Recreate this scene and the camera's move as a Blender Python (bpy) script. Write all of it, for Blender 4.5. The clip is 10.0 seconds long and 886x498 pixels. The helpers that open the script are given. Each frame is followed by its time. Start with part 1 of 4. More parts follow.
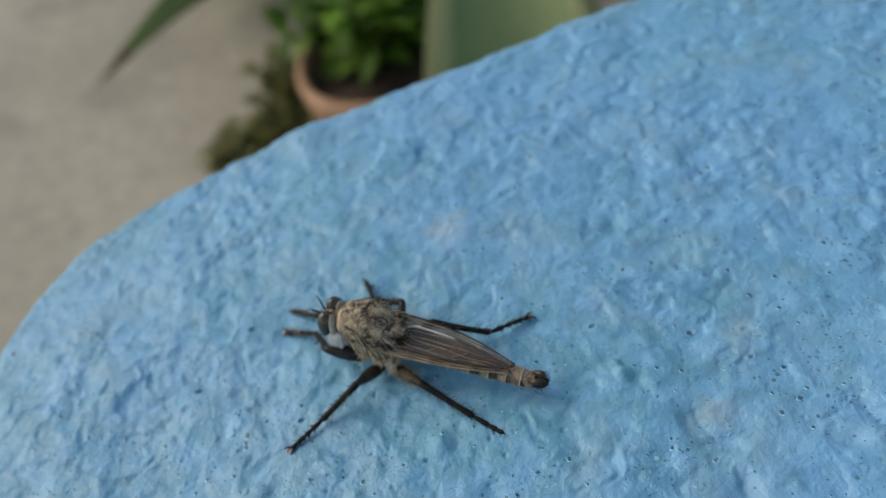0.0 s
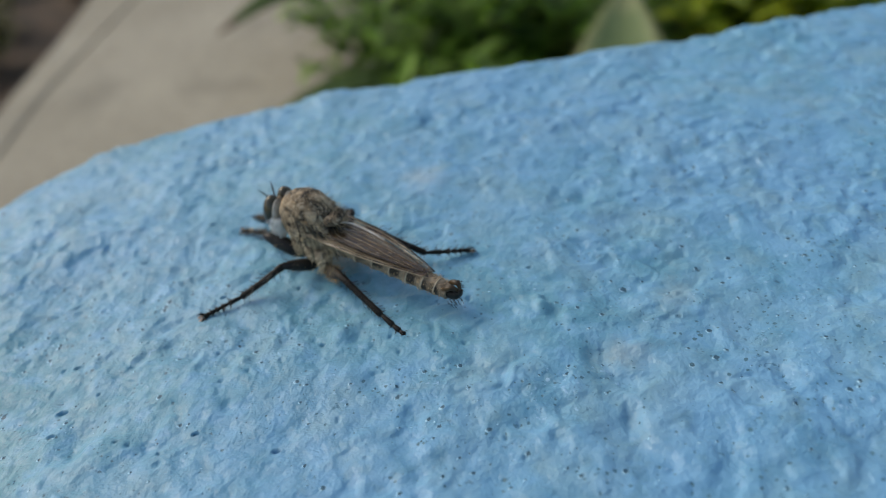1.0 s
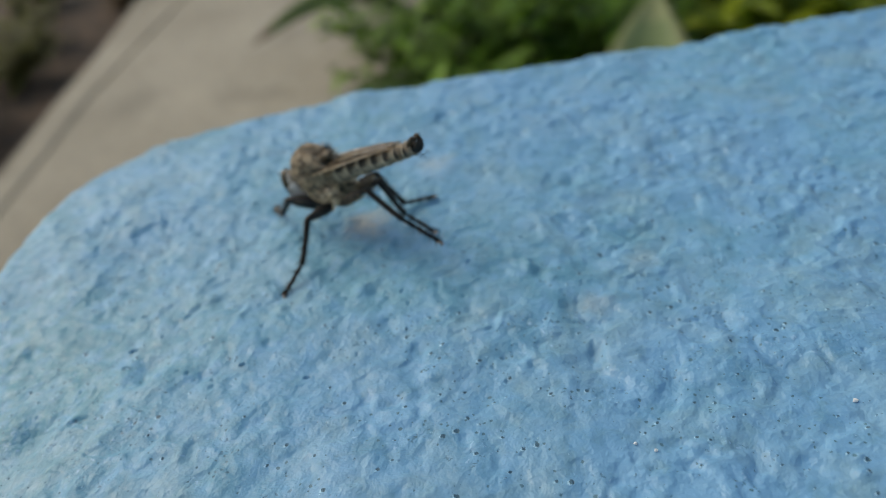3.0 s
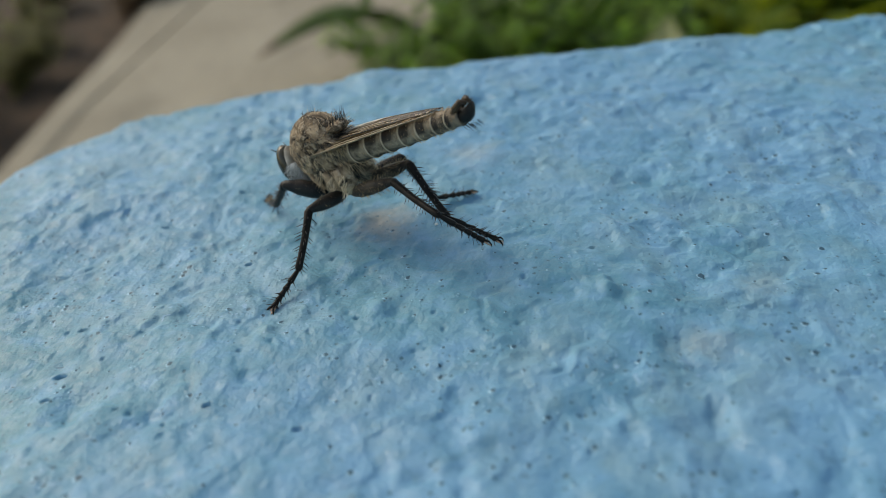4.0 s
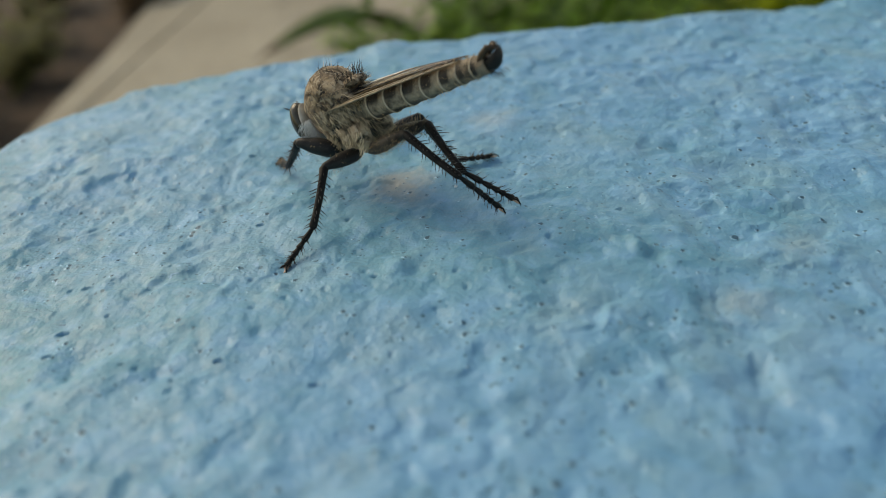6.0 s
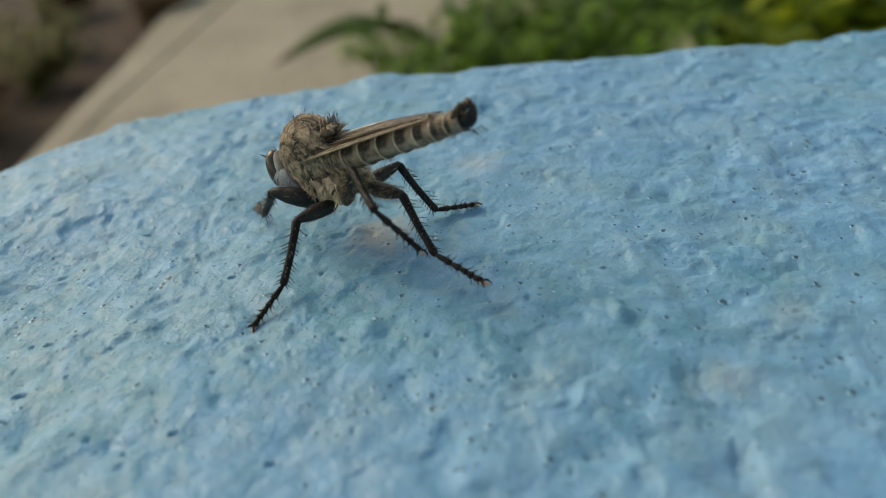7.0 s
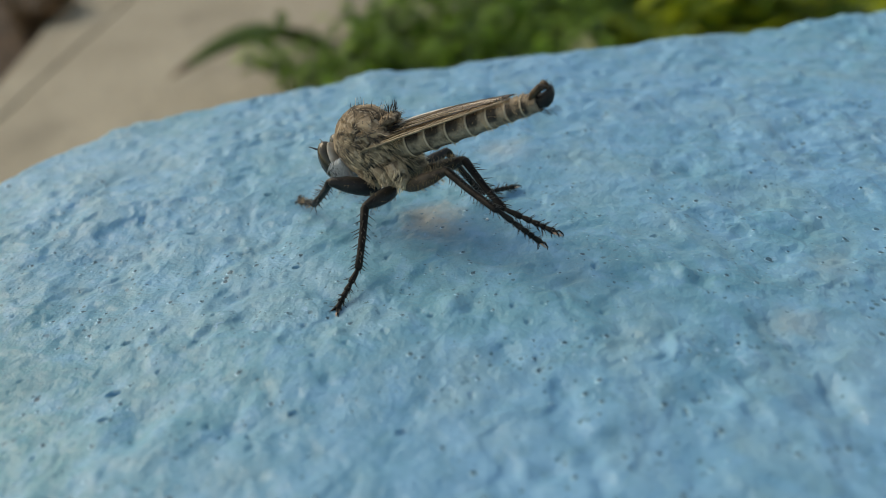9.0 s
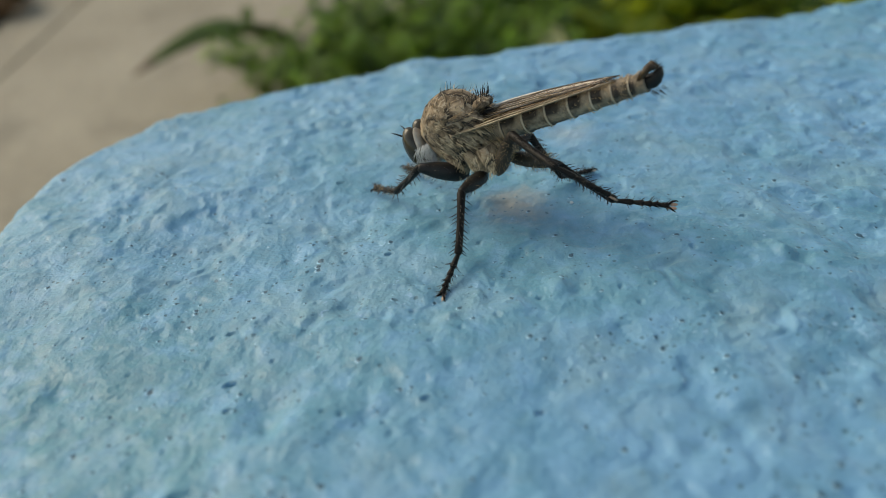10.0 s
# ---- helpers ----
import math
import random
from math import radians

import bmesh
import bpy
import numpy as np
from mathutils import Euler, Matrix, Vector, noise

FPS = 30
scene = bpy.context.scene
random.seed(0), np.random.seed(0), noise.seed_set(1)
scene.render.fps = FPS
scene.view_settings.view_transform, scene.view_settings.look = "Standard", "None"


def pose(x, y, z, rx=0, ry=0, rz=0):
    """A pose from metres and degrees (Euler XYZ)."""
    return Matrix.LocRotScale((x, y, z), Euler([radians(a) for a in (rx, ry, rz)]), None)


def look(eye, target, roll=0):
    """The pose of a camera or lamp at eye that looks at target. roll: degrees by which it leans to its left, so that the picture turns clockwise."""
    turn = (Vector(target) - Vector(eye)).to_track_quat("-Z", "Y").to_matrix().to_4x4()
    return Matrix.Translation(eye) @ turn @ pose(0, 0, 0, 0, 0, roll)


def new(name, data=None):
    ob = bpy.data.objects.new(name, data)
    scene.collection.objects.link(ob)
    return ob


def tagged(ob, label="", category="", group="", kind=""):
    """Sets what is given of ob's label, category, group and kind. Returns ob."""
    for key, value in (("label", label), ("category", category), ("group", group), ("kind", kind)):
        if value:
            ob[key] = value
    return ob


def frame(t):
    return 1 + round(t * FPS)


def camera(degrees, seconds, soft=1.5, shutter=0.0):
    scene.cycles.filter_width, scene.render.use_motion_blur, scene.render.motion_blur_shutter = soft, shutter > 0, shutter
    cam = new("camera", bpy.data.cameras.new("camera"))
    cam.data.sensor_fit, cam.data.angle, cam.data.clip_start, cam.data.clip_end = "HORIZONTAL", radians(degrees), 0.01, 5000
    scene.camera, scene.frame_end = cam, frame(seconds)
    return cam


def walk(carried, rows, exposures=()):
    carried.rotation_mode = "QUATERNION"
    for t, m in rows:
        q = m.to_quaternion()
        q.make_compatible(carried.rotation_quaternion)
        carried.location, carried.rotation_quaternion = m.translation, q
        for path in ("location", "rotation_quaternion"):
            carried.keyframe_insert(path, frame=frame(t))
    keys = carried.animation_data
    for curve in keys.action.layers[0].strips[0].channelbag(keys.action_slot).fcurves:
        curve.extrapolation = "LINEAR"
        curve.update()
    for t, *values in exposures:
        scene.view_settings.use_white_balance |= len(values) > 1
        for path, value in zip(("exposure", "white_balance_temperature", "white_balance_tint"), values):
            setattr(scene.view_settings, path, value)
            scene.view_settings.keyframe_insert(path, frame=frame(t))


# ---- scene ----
# One robber fly on the rounded corner of a blue painted wall, seen from a few centimetres; a paved yard with pot plants lies below.
MM = 0.001
cam = camera(59.0, 10.0, soft=0.8)
cam.data.dof.use_dof = True
cam.data.dof.focus_distance = 0.0625
cam.data.dof.aperture_fstop = 25.0

# seconds, eye in metres, yaw, pitch and roll in degrees
PATH = [
    (0, 0.01086, -0.03091, 0.06240, 7.704, -47.229, -18.824),
    (0.5, 0.01904, -0.04215, 0.05160, 11.466, -38.309, -14.112),
    (1, 0.02126, -0.04505, 0.04469, 12.591, -35.768, -9.263),
    (1.5, 0.01791, -0.04410, 0.04508, 11.641, -36.117, -8.472),
    (2, 0.02853, -0.05866, 0.05341, 14.591, -35.764, -10.828),
    (2.5, 0.03181, -0.05921, 0.05338, 15.078, -35.160, -10.529),
    (3, 0.02623, -0.05766, 0.04895, 15.148, -34.775, -10.310),
    (3.2, 0.02266, -0.05303, 0.04506, 15.957, -34.005, -10.331),
    (4.3, 0.01567, -0.04023, 0.03531, 13.890, -33.053, -6.471),
    (4.5, 0.01409, -0.03896, 0.03480, 13.876, -32.971, -6.376),
    (5, 0.01514, -0.03831, 0.03105, 13.934, -32.996, -6.575),
    (5.2, 0.01407, -0.03891, 0.03305, 14.033, -33.028, -6.584),
    (6.3, 0.01583, -0.04248, 0.03170, 14.292, -32.495, -6.272),
    (6.5, 0.01600, -0.04003, 0.03408, 14.595, -32.258, -6.354),
    (7, 0.01755, -0.03746, 0.03360, 15.305, -32.184, -6.349),
    (7.5, 0.01603, -0.03690, 0.03421, 15.116, -32.279, -6.414),
    (8, 0.01728, -0.03801, 0.03242, 15.226, -32.211, -6.205),
    (8.5, 0.01516, -0.03887, 0.03377, 13.769, -31.798, -5.137),
    (9, 0.00595, -0.04271, 0.03447, 7.274, -32.458, -5.308),
    (9.5, -0.00200, -0.03873, 0.03719, 4.208, -32.564, -5.242),
    (10, -0.00422, -0.04358, 0.03450, 4.480, -33.078, -5.044),
]
walk(cam, [(t, pose(x, y, z, 90 + pitch, 0, yaw) @ pose(0, 0, 0, 0, 0, roll)) for t, x, y, z, yaw, pitch, roll in PATH],
     exposures=[(0, 0.16, 7250, 9.5), (1.5, 0.18, 7500, 9), (3.5, 0.11, 7800, 8), (4.5, 0.17, 8200, 7), (7, 0.14, 8850, 7), (10, 0.20, 8400, 7)])

# ---- light: a bright sky in open shade ----
world = bpy.data.worlds.new("sky")
scene.world = world
world.use_nodes = True
wn = world.node_tree
sky = wn.nodes.new("ShaderNodeTexSky")
sky.sky_type = "NISHITA"
sky.sun_disc = False
sky.sun_elevation = radians(43)
sky.sun_rotation = radians(-65)
background = wn.nodes["Background"]
background.inputs[1].default_value = 0.15
wn.links.new(sky.outputs[0], background.inputs[0])
sun_data = bpy.data.lights.new("sun", "SUN")
sun_data.energy, sun_data.angle, sun_data.color = 1.5, radians(42), (1.0, 0.96, 0.90)
sun = new("sun", sun_data)
sun.matrix_world = look((-0.66, 0.30, 0.68), (0, 0, 0))


# ---- materials ----
def material(name, rough=0.6, metal=0.0, spec=0.5):
    m = bpy.data.materials.new(name)
    m.use_nodes = True
    b = m.node_tree.nodes["Principled BSDF"]
    b.inputs["Roughness"].default_value = rough
    b.inputs["Metallic"].default_value = metal
    b.inputs["Specular IOR Level"].default_value = spec
    return m, m.node_tree, b


def coords(tree, scale=(1, 1, 1), kind="Object"):
    c = tree.nodes.new("ShaderNodeTexCoord")
    mp = tree.nodes.new("ShaderNodeMapping")
    mp.inputs["Scale"].default_value = scale
    tree.links.new(c.outputs[kind], mp.inputs[0])
    return mp.outputs[0]


def noise_node(tree, vec, scale, detail=4.0, rough=0.55, distort=0.0):
    n = tree.nodes.new("ShaderNodeTexNoise")
    n.inputs["Scale"].default_value = scale
    n.inputs["Detail"].default_value = detail
    n.inputs["Roughness"].default_value = rough
    n.inputs["Distortion"].default_value = distort
    tree.links.new(vec, n.inputs["Vector"])
    return n.outputs[0]


def ramp(tree, fac, stops):
    r = tree.nodes.new("ShaderNodeValToRGB")
    while len(r.color_ramp.elements) < len(stops):
        r.color_ramp.elements.new(0.5)
    for e, (p, c) in zip(r.color_ramp.elements, stops):
        e.position = p
        e.color = (*c, 1) if len(c) == 3 else c
    tree.links.new(fac, r.inputs[0])
    return r.outputs[0]


def mixed(tree, fac, a, b, kind="MIX"):
    m = tree.nodes.new("ShaderNodeMix")
    m.data_type, m.blend_type = "RGBA", kind
    for value, slot in ((fac, 0), (a, 6), (b, 7)):
        if hasattr(value, "is_linked"):
            tree.links.new(value, m.inputs[slot])
        elif slot == 0:
            m.inputs[0].default_value = value
        else:
            m.inputs[slot].default_value = (*value, 1)
    return m.outputs[2]


def bumped(tree, b, height, dist, strength=1.0):
    n = tree.nodes.new("ShaderNodeBump")
    n.inputs["Strength"].default_value = strength
    n.inputs["Distance"].default_value = dist
    tree.links.new(height, n.inputs["Height"])
    tree.links.new(n.outputs[0], b.inputs["Normal"])


def spot(tree, vec, centre, radius, wobble):
    """A mask of 1 inside an uneven round stain."""
    d = tree.nodes.new("ShaderNodeVectorMath")
    d.operation = "DISTANCE"
    tree.links.new(vec, d.inputs[0])
    d.inputs[1].default_value = centre
    m = tree.nodes.new("ShaderNodeMath")
    m.operation = "MULTIPLY_ADD"
    tree.links.new(wobble, m.inputs[0])
    m.inputs[1].default_value = radius * 2.4
    tree.links.new(d.outputs["Value"], m.inputs[2])
    r = tree.nodes.new("ShaderNodeMapRange")
    r.inputs["From Min"].default_value = radius * 2.5
    r.inputs["From Max"].default_value = radius * 1.2
    tree.links.new(m.outputs[0], r.inputs["Value"])
    return r.outputs[0]


def simple_material(name, dark, light, scale, rough=0.6, bump=0.0, spec=0.5, detail=5.0, stretch=(1, 1, 1)):
    m, t, b = material(name, rough, 0, spec)
    v = coords(t, stretch)
    n = noise_node(t, v, scale, detail)
    t.links.new(ramp(t, n, [(0.32, dark), (0.68, light)]), b.inputs["Base Color"])
    if bump:
        bumped(t, b, noise_node(t, v, scale * 3, 6), bump)
    return m


def specks(tree, vec, scale, floor, size, where):
    """A mask of small ragged marks, one in some of the cells of a scattered grid."""
    v = tree.nodes.new("ShaderNodeTexVoronoi")
    v.inputs["Scale"].default_value = scale
    tree.links.new(vec, v.inputs["Vector"])
    sep = tree.nodes.new("ShaderNodeSeparateColor")
    tree.links.new(v.outputs["Color"], sep.inputs[0])
    r = tree.nodes.new("ShaderNodeMapRange")
    r.inputs["From Min"].default_value, r.inputs["From Max"].default_value = floor, 1.0
    r.inputs["To Min"].default_value, r.inputs["To Max"].default_value = 0.0, size
    tree.links.new(sep.outputs[0], r.inputs["Value"])
    m = tree.nodes.new("ShaderNodeMath")
    m.operation = "MULTIPLY"
    tree.links.new(r.outputs[0], m.inputs[0])
    tree.links.new(where, m.inputs[1])
    d = tree.nodes.new("ShaderNodeMath")
    d.operation = "SUBTRACT"
    tree.links.new(m.outputs[0], d.inputs[0])
    tree.links.new(v.outputs["Distance"], d.inputs[1])
    k = tree.nodes.new("ShaderNodeMapRange")
    k.inputs["From Min"].default_value, k.inputs["From Max"].default_value = 0.0, size * 0.22
    tree.links.new(d.outputs[0], k.inputs["Value"])
    return k.outputs[0]


def summed(tree, a, b, factor):
    m = tree.nodes.new("ShaderNodeMath")
    m.operation = "MULTIPLY_ADD"
    tree.links.new(b, m.inputs[0])
    m.inputs[1].default_value = factor
    tree.links.new(a, m.inputs[2])
    return m.outputs[0]


def blue_paint():
    m, t, b = material("blue_wall_paint", 0.5, 0, 0.5)
    v = coords(t)
    big = noise_node(t, v, 26, 4, 0.6)
    mid = noise_node(t, v, 210, 6, 0.65)
    small = noise_node(t, v, 430, 5, 0.6, 0.4)
    fine = noise_node(t, v, 950, 5, 0.65)
    tone = ramp(t, big, [(0.30, (0.114, 0.330, 0.450)), (0.52, (0.130, 0.338, 0.530)), (0.75, (0.150, 0.356, 0.572))])
    # the paint turns greener and darker towards the corner of the wall
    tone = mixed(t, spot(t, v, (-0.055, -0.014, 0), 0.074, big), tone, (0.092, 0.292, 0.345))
    tone = mixed(t, ramp(t, mid, [(0.42, (0, 0, 0)), (0.72, (0.55, 0.55, 0.55))]), tone, (0.205, 0.440, 0.595))
    tone = mixed(t, ramp(t, mid, [(0.24, (0.5, 0.5, 0.5)), (0.42, (0, 0, 0))]), tone, (0.075, 0.27, 0.42))
    # cloudy chalking and grime
    tone = mixed(t, ramp(t, small, [(0.50, (0, 0, 0)), (0.64, (0.45, 0.45, 0.45))]), tone, (0.185, 0.425, 0.645))
    tone = mixed(t, ramp(t, small, [(0.35, (0.50, 0.50, 0.50)), (0.47, (0, 0, 0))]), tone, (0.095, 0.255, 0.345))
    patch = noise_node(t, v, 120, 5, 0.62, 0.5)
    tone = mixed(t, ramp(t, patch, [(0.48, (0, 0, 0)), (0.70, (0.55, 0.55, 0.55))]), tone, (0.22, 0.378, 0.425))
    wob = noise_node(t, v, 420, 5, 0.7)
    for centre, radius, share in (((-0.0022, 0.0156, 0), 0.0028, 1.0), ((0.0240, 0.0012, 0), 0.0022, 0.35), ((0.0042, 0.0287, 0), 0.0026, 0.4), ((0.0285, 0.0086, 0), 0.0020, 0.25)):
        worn = t.nodes.new("ShaderNodeMath")
        worn.operation = "MULTIPLY"
        worn.inputs[1].default_value = share
        t.links.new(spot(t, v, centre, radius, wob), worn.inputs[0])
        tone = mixed(t, worn.outputs[0], tone, (0.44, 0.44, 0.39))
    # pinholes and pores darkened with painted shade, and bright grains that paint glints
    jig = t.nodes.new("ShaderNodeTexNoise")
    jig.inputs["Scale"].default_value = 5200
    jig.inputs["Detail"].default_value = 2
    t.links.new(v, jig.inputs["Vector"])
    shake = t.nodes.new("ShaderNodeVectorMath")
    shake.operation = "MULTIPLY_ADD"
    t.links.new(jig.outputs["Color"], shake.inputs[0])
    shake.inputs[1].default_value = (0.00028, 0.00028, 0.00028)
    t.links.new(v, shake.inputs[2])
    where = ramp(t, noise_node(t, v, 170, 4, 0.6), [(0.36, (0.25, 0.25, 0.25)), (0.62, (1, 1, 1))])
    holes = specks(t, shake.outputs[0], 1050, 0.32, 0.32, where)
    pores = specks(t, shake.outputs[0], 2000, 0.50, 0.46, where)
    chips = specks(t, shake.outputs[0], 1700, 0.86, 0.22, where)
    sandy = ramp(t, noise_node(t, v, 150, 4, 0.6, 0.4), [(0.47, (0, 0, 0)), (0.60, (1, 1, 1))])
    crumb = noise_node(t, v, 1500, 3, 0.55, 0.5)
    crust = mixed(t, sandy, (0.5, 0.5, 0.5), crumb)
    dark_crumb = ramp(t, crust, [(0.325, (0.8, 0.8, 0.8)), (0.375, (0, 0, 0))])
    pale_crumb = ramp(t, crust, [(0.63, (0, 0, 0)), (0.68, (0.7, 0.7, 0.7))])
    # one side of each pinhole: a raised lip with its glint in the colour
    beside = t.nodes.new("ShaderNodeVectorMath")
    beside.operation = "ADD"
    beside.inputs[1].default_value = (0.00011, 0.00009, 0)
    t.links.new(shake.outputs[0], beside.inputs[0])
    glint_lips = specks(t, beside.outputs[0], 1050, 0.32, 0.32, where)
    # crumbs: shade painted into the hollows, light onto the raised tops
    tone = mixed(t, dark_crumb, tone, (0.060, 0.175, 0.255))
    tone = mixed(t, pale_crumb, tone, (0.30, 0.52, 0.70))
    tone = mixed(t, glint_lips, tone, (0.36, 0.63, 0.78))
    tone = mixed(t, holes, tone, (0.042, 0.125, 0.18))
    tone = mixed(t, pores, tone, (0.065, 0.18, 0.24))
    # small pale marks put the sparkle of the grains into the colour
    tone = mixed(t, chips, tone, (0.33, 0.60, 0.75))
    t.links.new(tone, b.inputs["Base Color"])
    t.links.new(ramp(t, fine, [(0.4, (0.62, 0.62, 0.62)), (0.66, (0.34, 0.34, 0.34))]), b.inputs["Roughness"])
    grain = mixed(t, 0.3, noise_node(t, v, 800, 3, 0.5), noise_node(t, v, 2400, 3, 0.5))
    flake = ramp(t, noise_node(t, v, 620, 5, 0.6, 0.3), [(0.46, (0, 0, 0)), (0.58, (1, 1, 1))])
    grain = summed(t, summed(t, grain, grain, 0.7), flake, 0.15)
    height = summed(t, summed(t, summed(t, grain, holes, -0.35), chips, 0.4), pores, -0.1)
    height = summed(t, summed(t, height, glint_lips, 0.35), crust, 0.7)
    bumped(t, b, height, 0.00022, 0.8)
    return m


def concrete_material():
    m, t, b = material("yard_concrete", 0.85, 0, 0.25)
    v = coords(t)
    big = noise_node(t, v, 2.2, 5, 0.6)
    fine = noise_node(t, v, 45, 6, 0.65)
    tone = ramp(t, big, [(0.3, (0.305, 0.268, 0.195)), (0.7, (0.435, 0.388, 0.292))])
    tone = mixed(t, ramp(t, fine, [(0.35, (0.5, 0.5, 0.5)), (0.6, (0, 0, 0))]), tone, (0.225, 0.205, 0.163))
    tone = mixed(t, ramp(t, noise_node(t, v, 5.5, 4, 0.55, 0.6), [(0.56, (0, 0, 0)), (0.70, (0.45, 0.45, 0.45))]), tone, (0.19, 0.175, 0.135))
    t.links.new(tone, b.inputs["Base Color"])
    bumped(t, b, fine, 0.004)
    return m


def leaf_material(name, dark, light, rough=0.5):
    m, t, b = material(name, rough, 0, 0.2)
    v = coords(t)
    g = t.nodes.new("ShaderNodeNewGeometry")
    base = ramp(t, g.outputs["Random Per Island"], [(0.0, dark), (1.0, light)])
    t.links.new(mixed(t, ramp(t, noise_node(t, v, 35, 4), [(0.35, (0.6, 0.6, 0.6)), (0.65, (0, 0, 0))]), base, dark), b.inputs["Base Color"])
    glow = t.nodes.new("ShaderNodeBsdfTranslucent")
    t.links.new(base, glow.inputs["Color"])
    both = t.nodes.new("ShaderNodeMixShader")
    both.inputs[0].default_value = 0.38
    t.links.new(b.outputs[0], both.inputs[1])
    t.links.new(glow.outputs[0], both.inputs[2])
    t.links.new(both.outputs[0], t.nodes["Material Output"].inputs[0])
    return m


def wing_material():
    m, t, b = material("wing_membrane", 0.16, 0, 0.9)
    v = coords(t)
    t.links.new(ramp(t, noise_node(t, v, 500, 3), [(0.3, (0.07, 0.043, 0.022)), (0.7, (0.22, 0.148, 0.082))]), b.inputs["Base Color"])
    clear = t.nodes.new("ShaderNodeBsdfTransparent")
    clear.inputs[0].default_value = (0.58, 0.49, 0.39, 1)
    shine = t.nodes.new("ShaderNodeBsdfGlossy")
    shine.inputs["Roughness"].default_value = 0.10
    sheen = t.nodes.new("ShaderNodeMixShader")
    sheen.inputs[0].default_value = 0.07
    t.links.new(clear.outputs[0], sheen.inputs[1])
    t.links.new(shine.outputs[0], sheen.inputs[2])
    mix = t.nodes.new("ShaderNodeMixShader")
    mix.inputs[0].default_value = 0.34
    t.links.new(sheen.outputs[0], mix.inputs[1])
    t.links.new(b.outputs[0], mix.inputs[2])
    t.links.new(mix.outputs[0], t.nodes["Material Output"].inputs[0])
    bumped(t, b, noise_node(t, v, 900, 3), 0.00005)
    return m


def thorax_material():
    m, t, b = material("thorax_cuticle", 0.7, 0, 0.3)
    v = coords(t)
    n = noise_node(t, v, 560, 5, 0.6, 1.0)
    tone = ramp(t, n, [(0.38, (0.016, 0.012, 0.008)), (0.46, (0.17, 0.122, 0.074)), (0.63, (0.52, 0.39, 0.25))])
    fleck = ramp(t, noise_node(t, v, 2600, 3, 0.5, 1.2), [(0.52, (0, 0, 0)), (0.64, (0.7, 0.7, 0.7))])
    tone = mixed(t, fleck, tone, (0.48, 0.40, 0.29))
    t.links.new(tone, b.inputs["Base Color"])
    bumped(t, b, n, 0.00025)
    return m


def tergite_material():
    """Tan dusting over a dark plate; the mesh marks bare places and painted overlap shade."""
    m, t, b = material("abdomen_tergite", 0.6, 0, 0.3)
    v = coords(t)
    n = noise_node(t, v, 1000, 5, 0.65)
    tan = ramp(t, n, [(0.36, (0.085, 0.066, 0.044)), (0.64, (0.42, 0.33, 0.225))])
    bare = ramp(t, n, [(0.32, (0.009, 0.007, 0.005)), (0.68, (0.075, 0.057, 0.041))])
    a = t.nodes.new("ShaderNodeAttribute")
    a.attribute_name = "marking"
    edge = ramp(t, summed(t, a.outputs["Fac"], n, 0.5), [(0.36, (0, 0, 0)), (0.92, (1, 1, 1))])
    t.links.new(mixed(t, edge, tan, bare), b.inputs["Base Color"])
    bumped(t, b, noise_node(t, v, 1500, 5), 0.0001)
    return m


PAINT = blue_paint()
CONCRETE = concrete_material()
SOIL = simple_material("dark_garden_soil", (0.022, 0.013, 0.007), (0.10, 0.062, 0.034), 14, 0.95, 0.01)
TERRACOTTA = simple_material("terracotta", (0.28, 0.135, 0.07), (0.45, 0.255, 0.145), 9, 0.8, 0.003)
SHRUB = leaf_material("shrub_leaf", (0.020, 0.052, 0.008), (0.33, 0.56, 0.075))
DARK_AGAVE = leaf_material("dark_agave_leaf", (0.085, 0.135, 0.038), (0.18, 0.25, 0.08))
BROAD = leaf_material("broad_leaf", (0.05, 0.11, 0.012), (0.46, 0.52, 0.035))
AGAVE = leaf_material("agave_leaf", (0.20, 0.27, 0.11), (0.33, 0.40, 0.19))
OLIVE = leaf_material("olive_weed_leaf", (0.06, 0.062, 0.018), (0.30, 0.29, 0.08))
AGAVE_EDGE = leaf_material("agave_leaf_margin", (0.30, 0.33, 0.15), (0.42, 0.45, 0.23))
DRY = leaf_material("dry_leaf", (0.06, 0.035, 0.018), (0.20, 0.125, 0.06), 0.8)
STEM = simple_material("plant_stem", (0.05, 0.05, 0.02), (0.12, 0.10, 0.05), 40, 0.8)
CRUMB = simple_material("white_plaster", (0.55, 0.58, 0.58), (0.80, 0.82, 0.80), 1500, 0.8, 0.00004)
THORAX = thorax_material()
TERGITE = tergite_material()
BAND = simple_material("abdomen_band", (0.34, 0.265, 0.175), (0.62, 0.50, 0.35), 900, 0.55, 0.00006, 0.35)
BLACK = simple_material("black_cuticle", (0.006, 0.005, 0.004), (0.022, 0.018, 0.014), 800, 0.38, 0.00004, 0.25)
FEMUR = simple_material("grey_dusted_cuticle", (0.007, 0.006, 0.005), (0.030, 0.026, 0.022), 600, 0.42, 0.00008, 0.3)
HIND_FEMUR = simple_material("brown_dusted_cuticle", (0.015, 0.012, 0.009), (0.085, 0.066, 0.048), 600, 0.5, 0.00008, 0.2)
TIBIA = simple_material("dark_brown_cuticle", (0.006, 0.005, 0.004), (0.020, 0.017, 0.014), 700, 0.4, 0.00006, 0.15)
EYE = simple_material("compound_eye", (0.018, 0.015, 0.007), (0.085, 0.068, 0.033), 300, 0.2, 0.0, 0.6)
RIM = simple_material("pale_eye_rim", (0.22, 0.195, 0.155), (0.48, 0.44, 0.37), 900, 0.7)
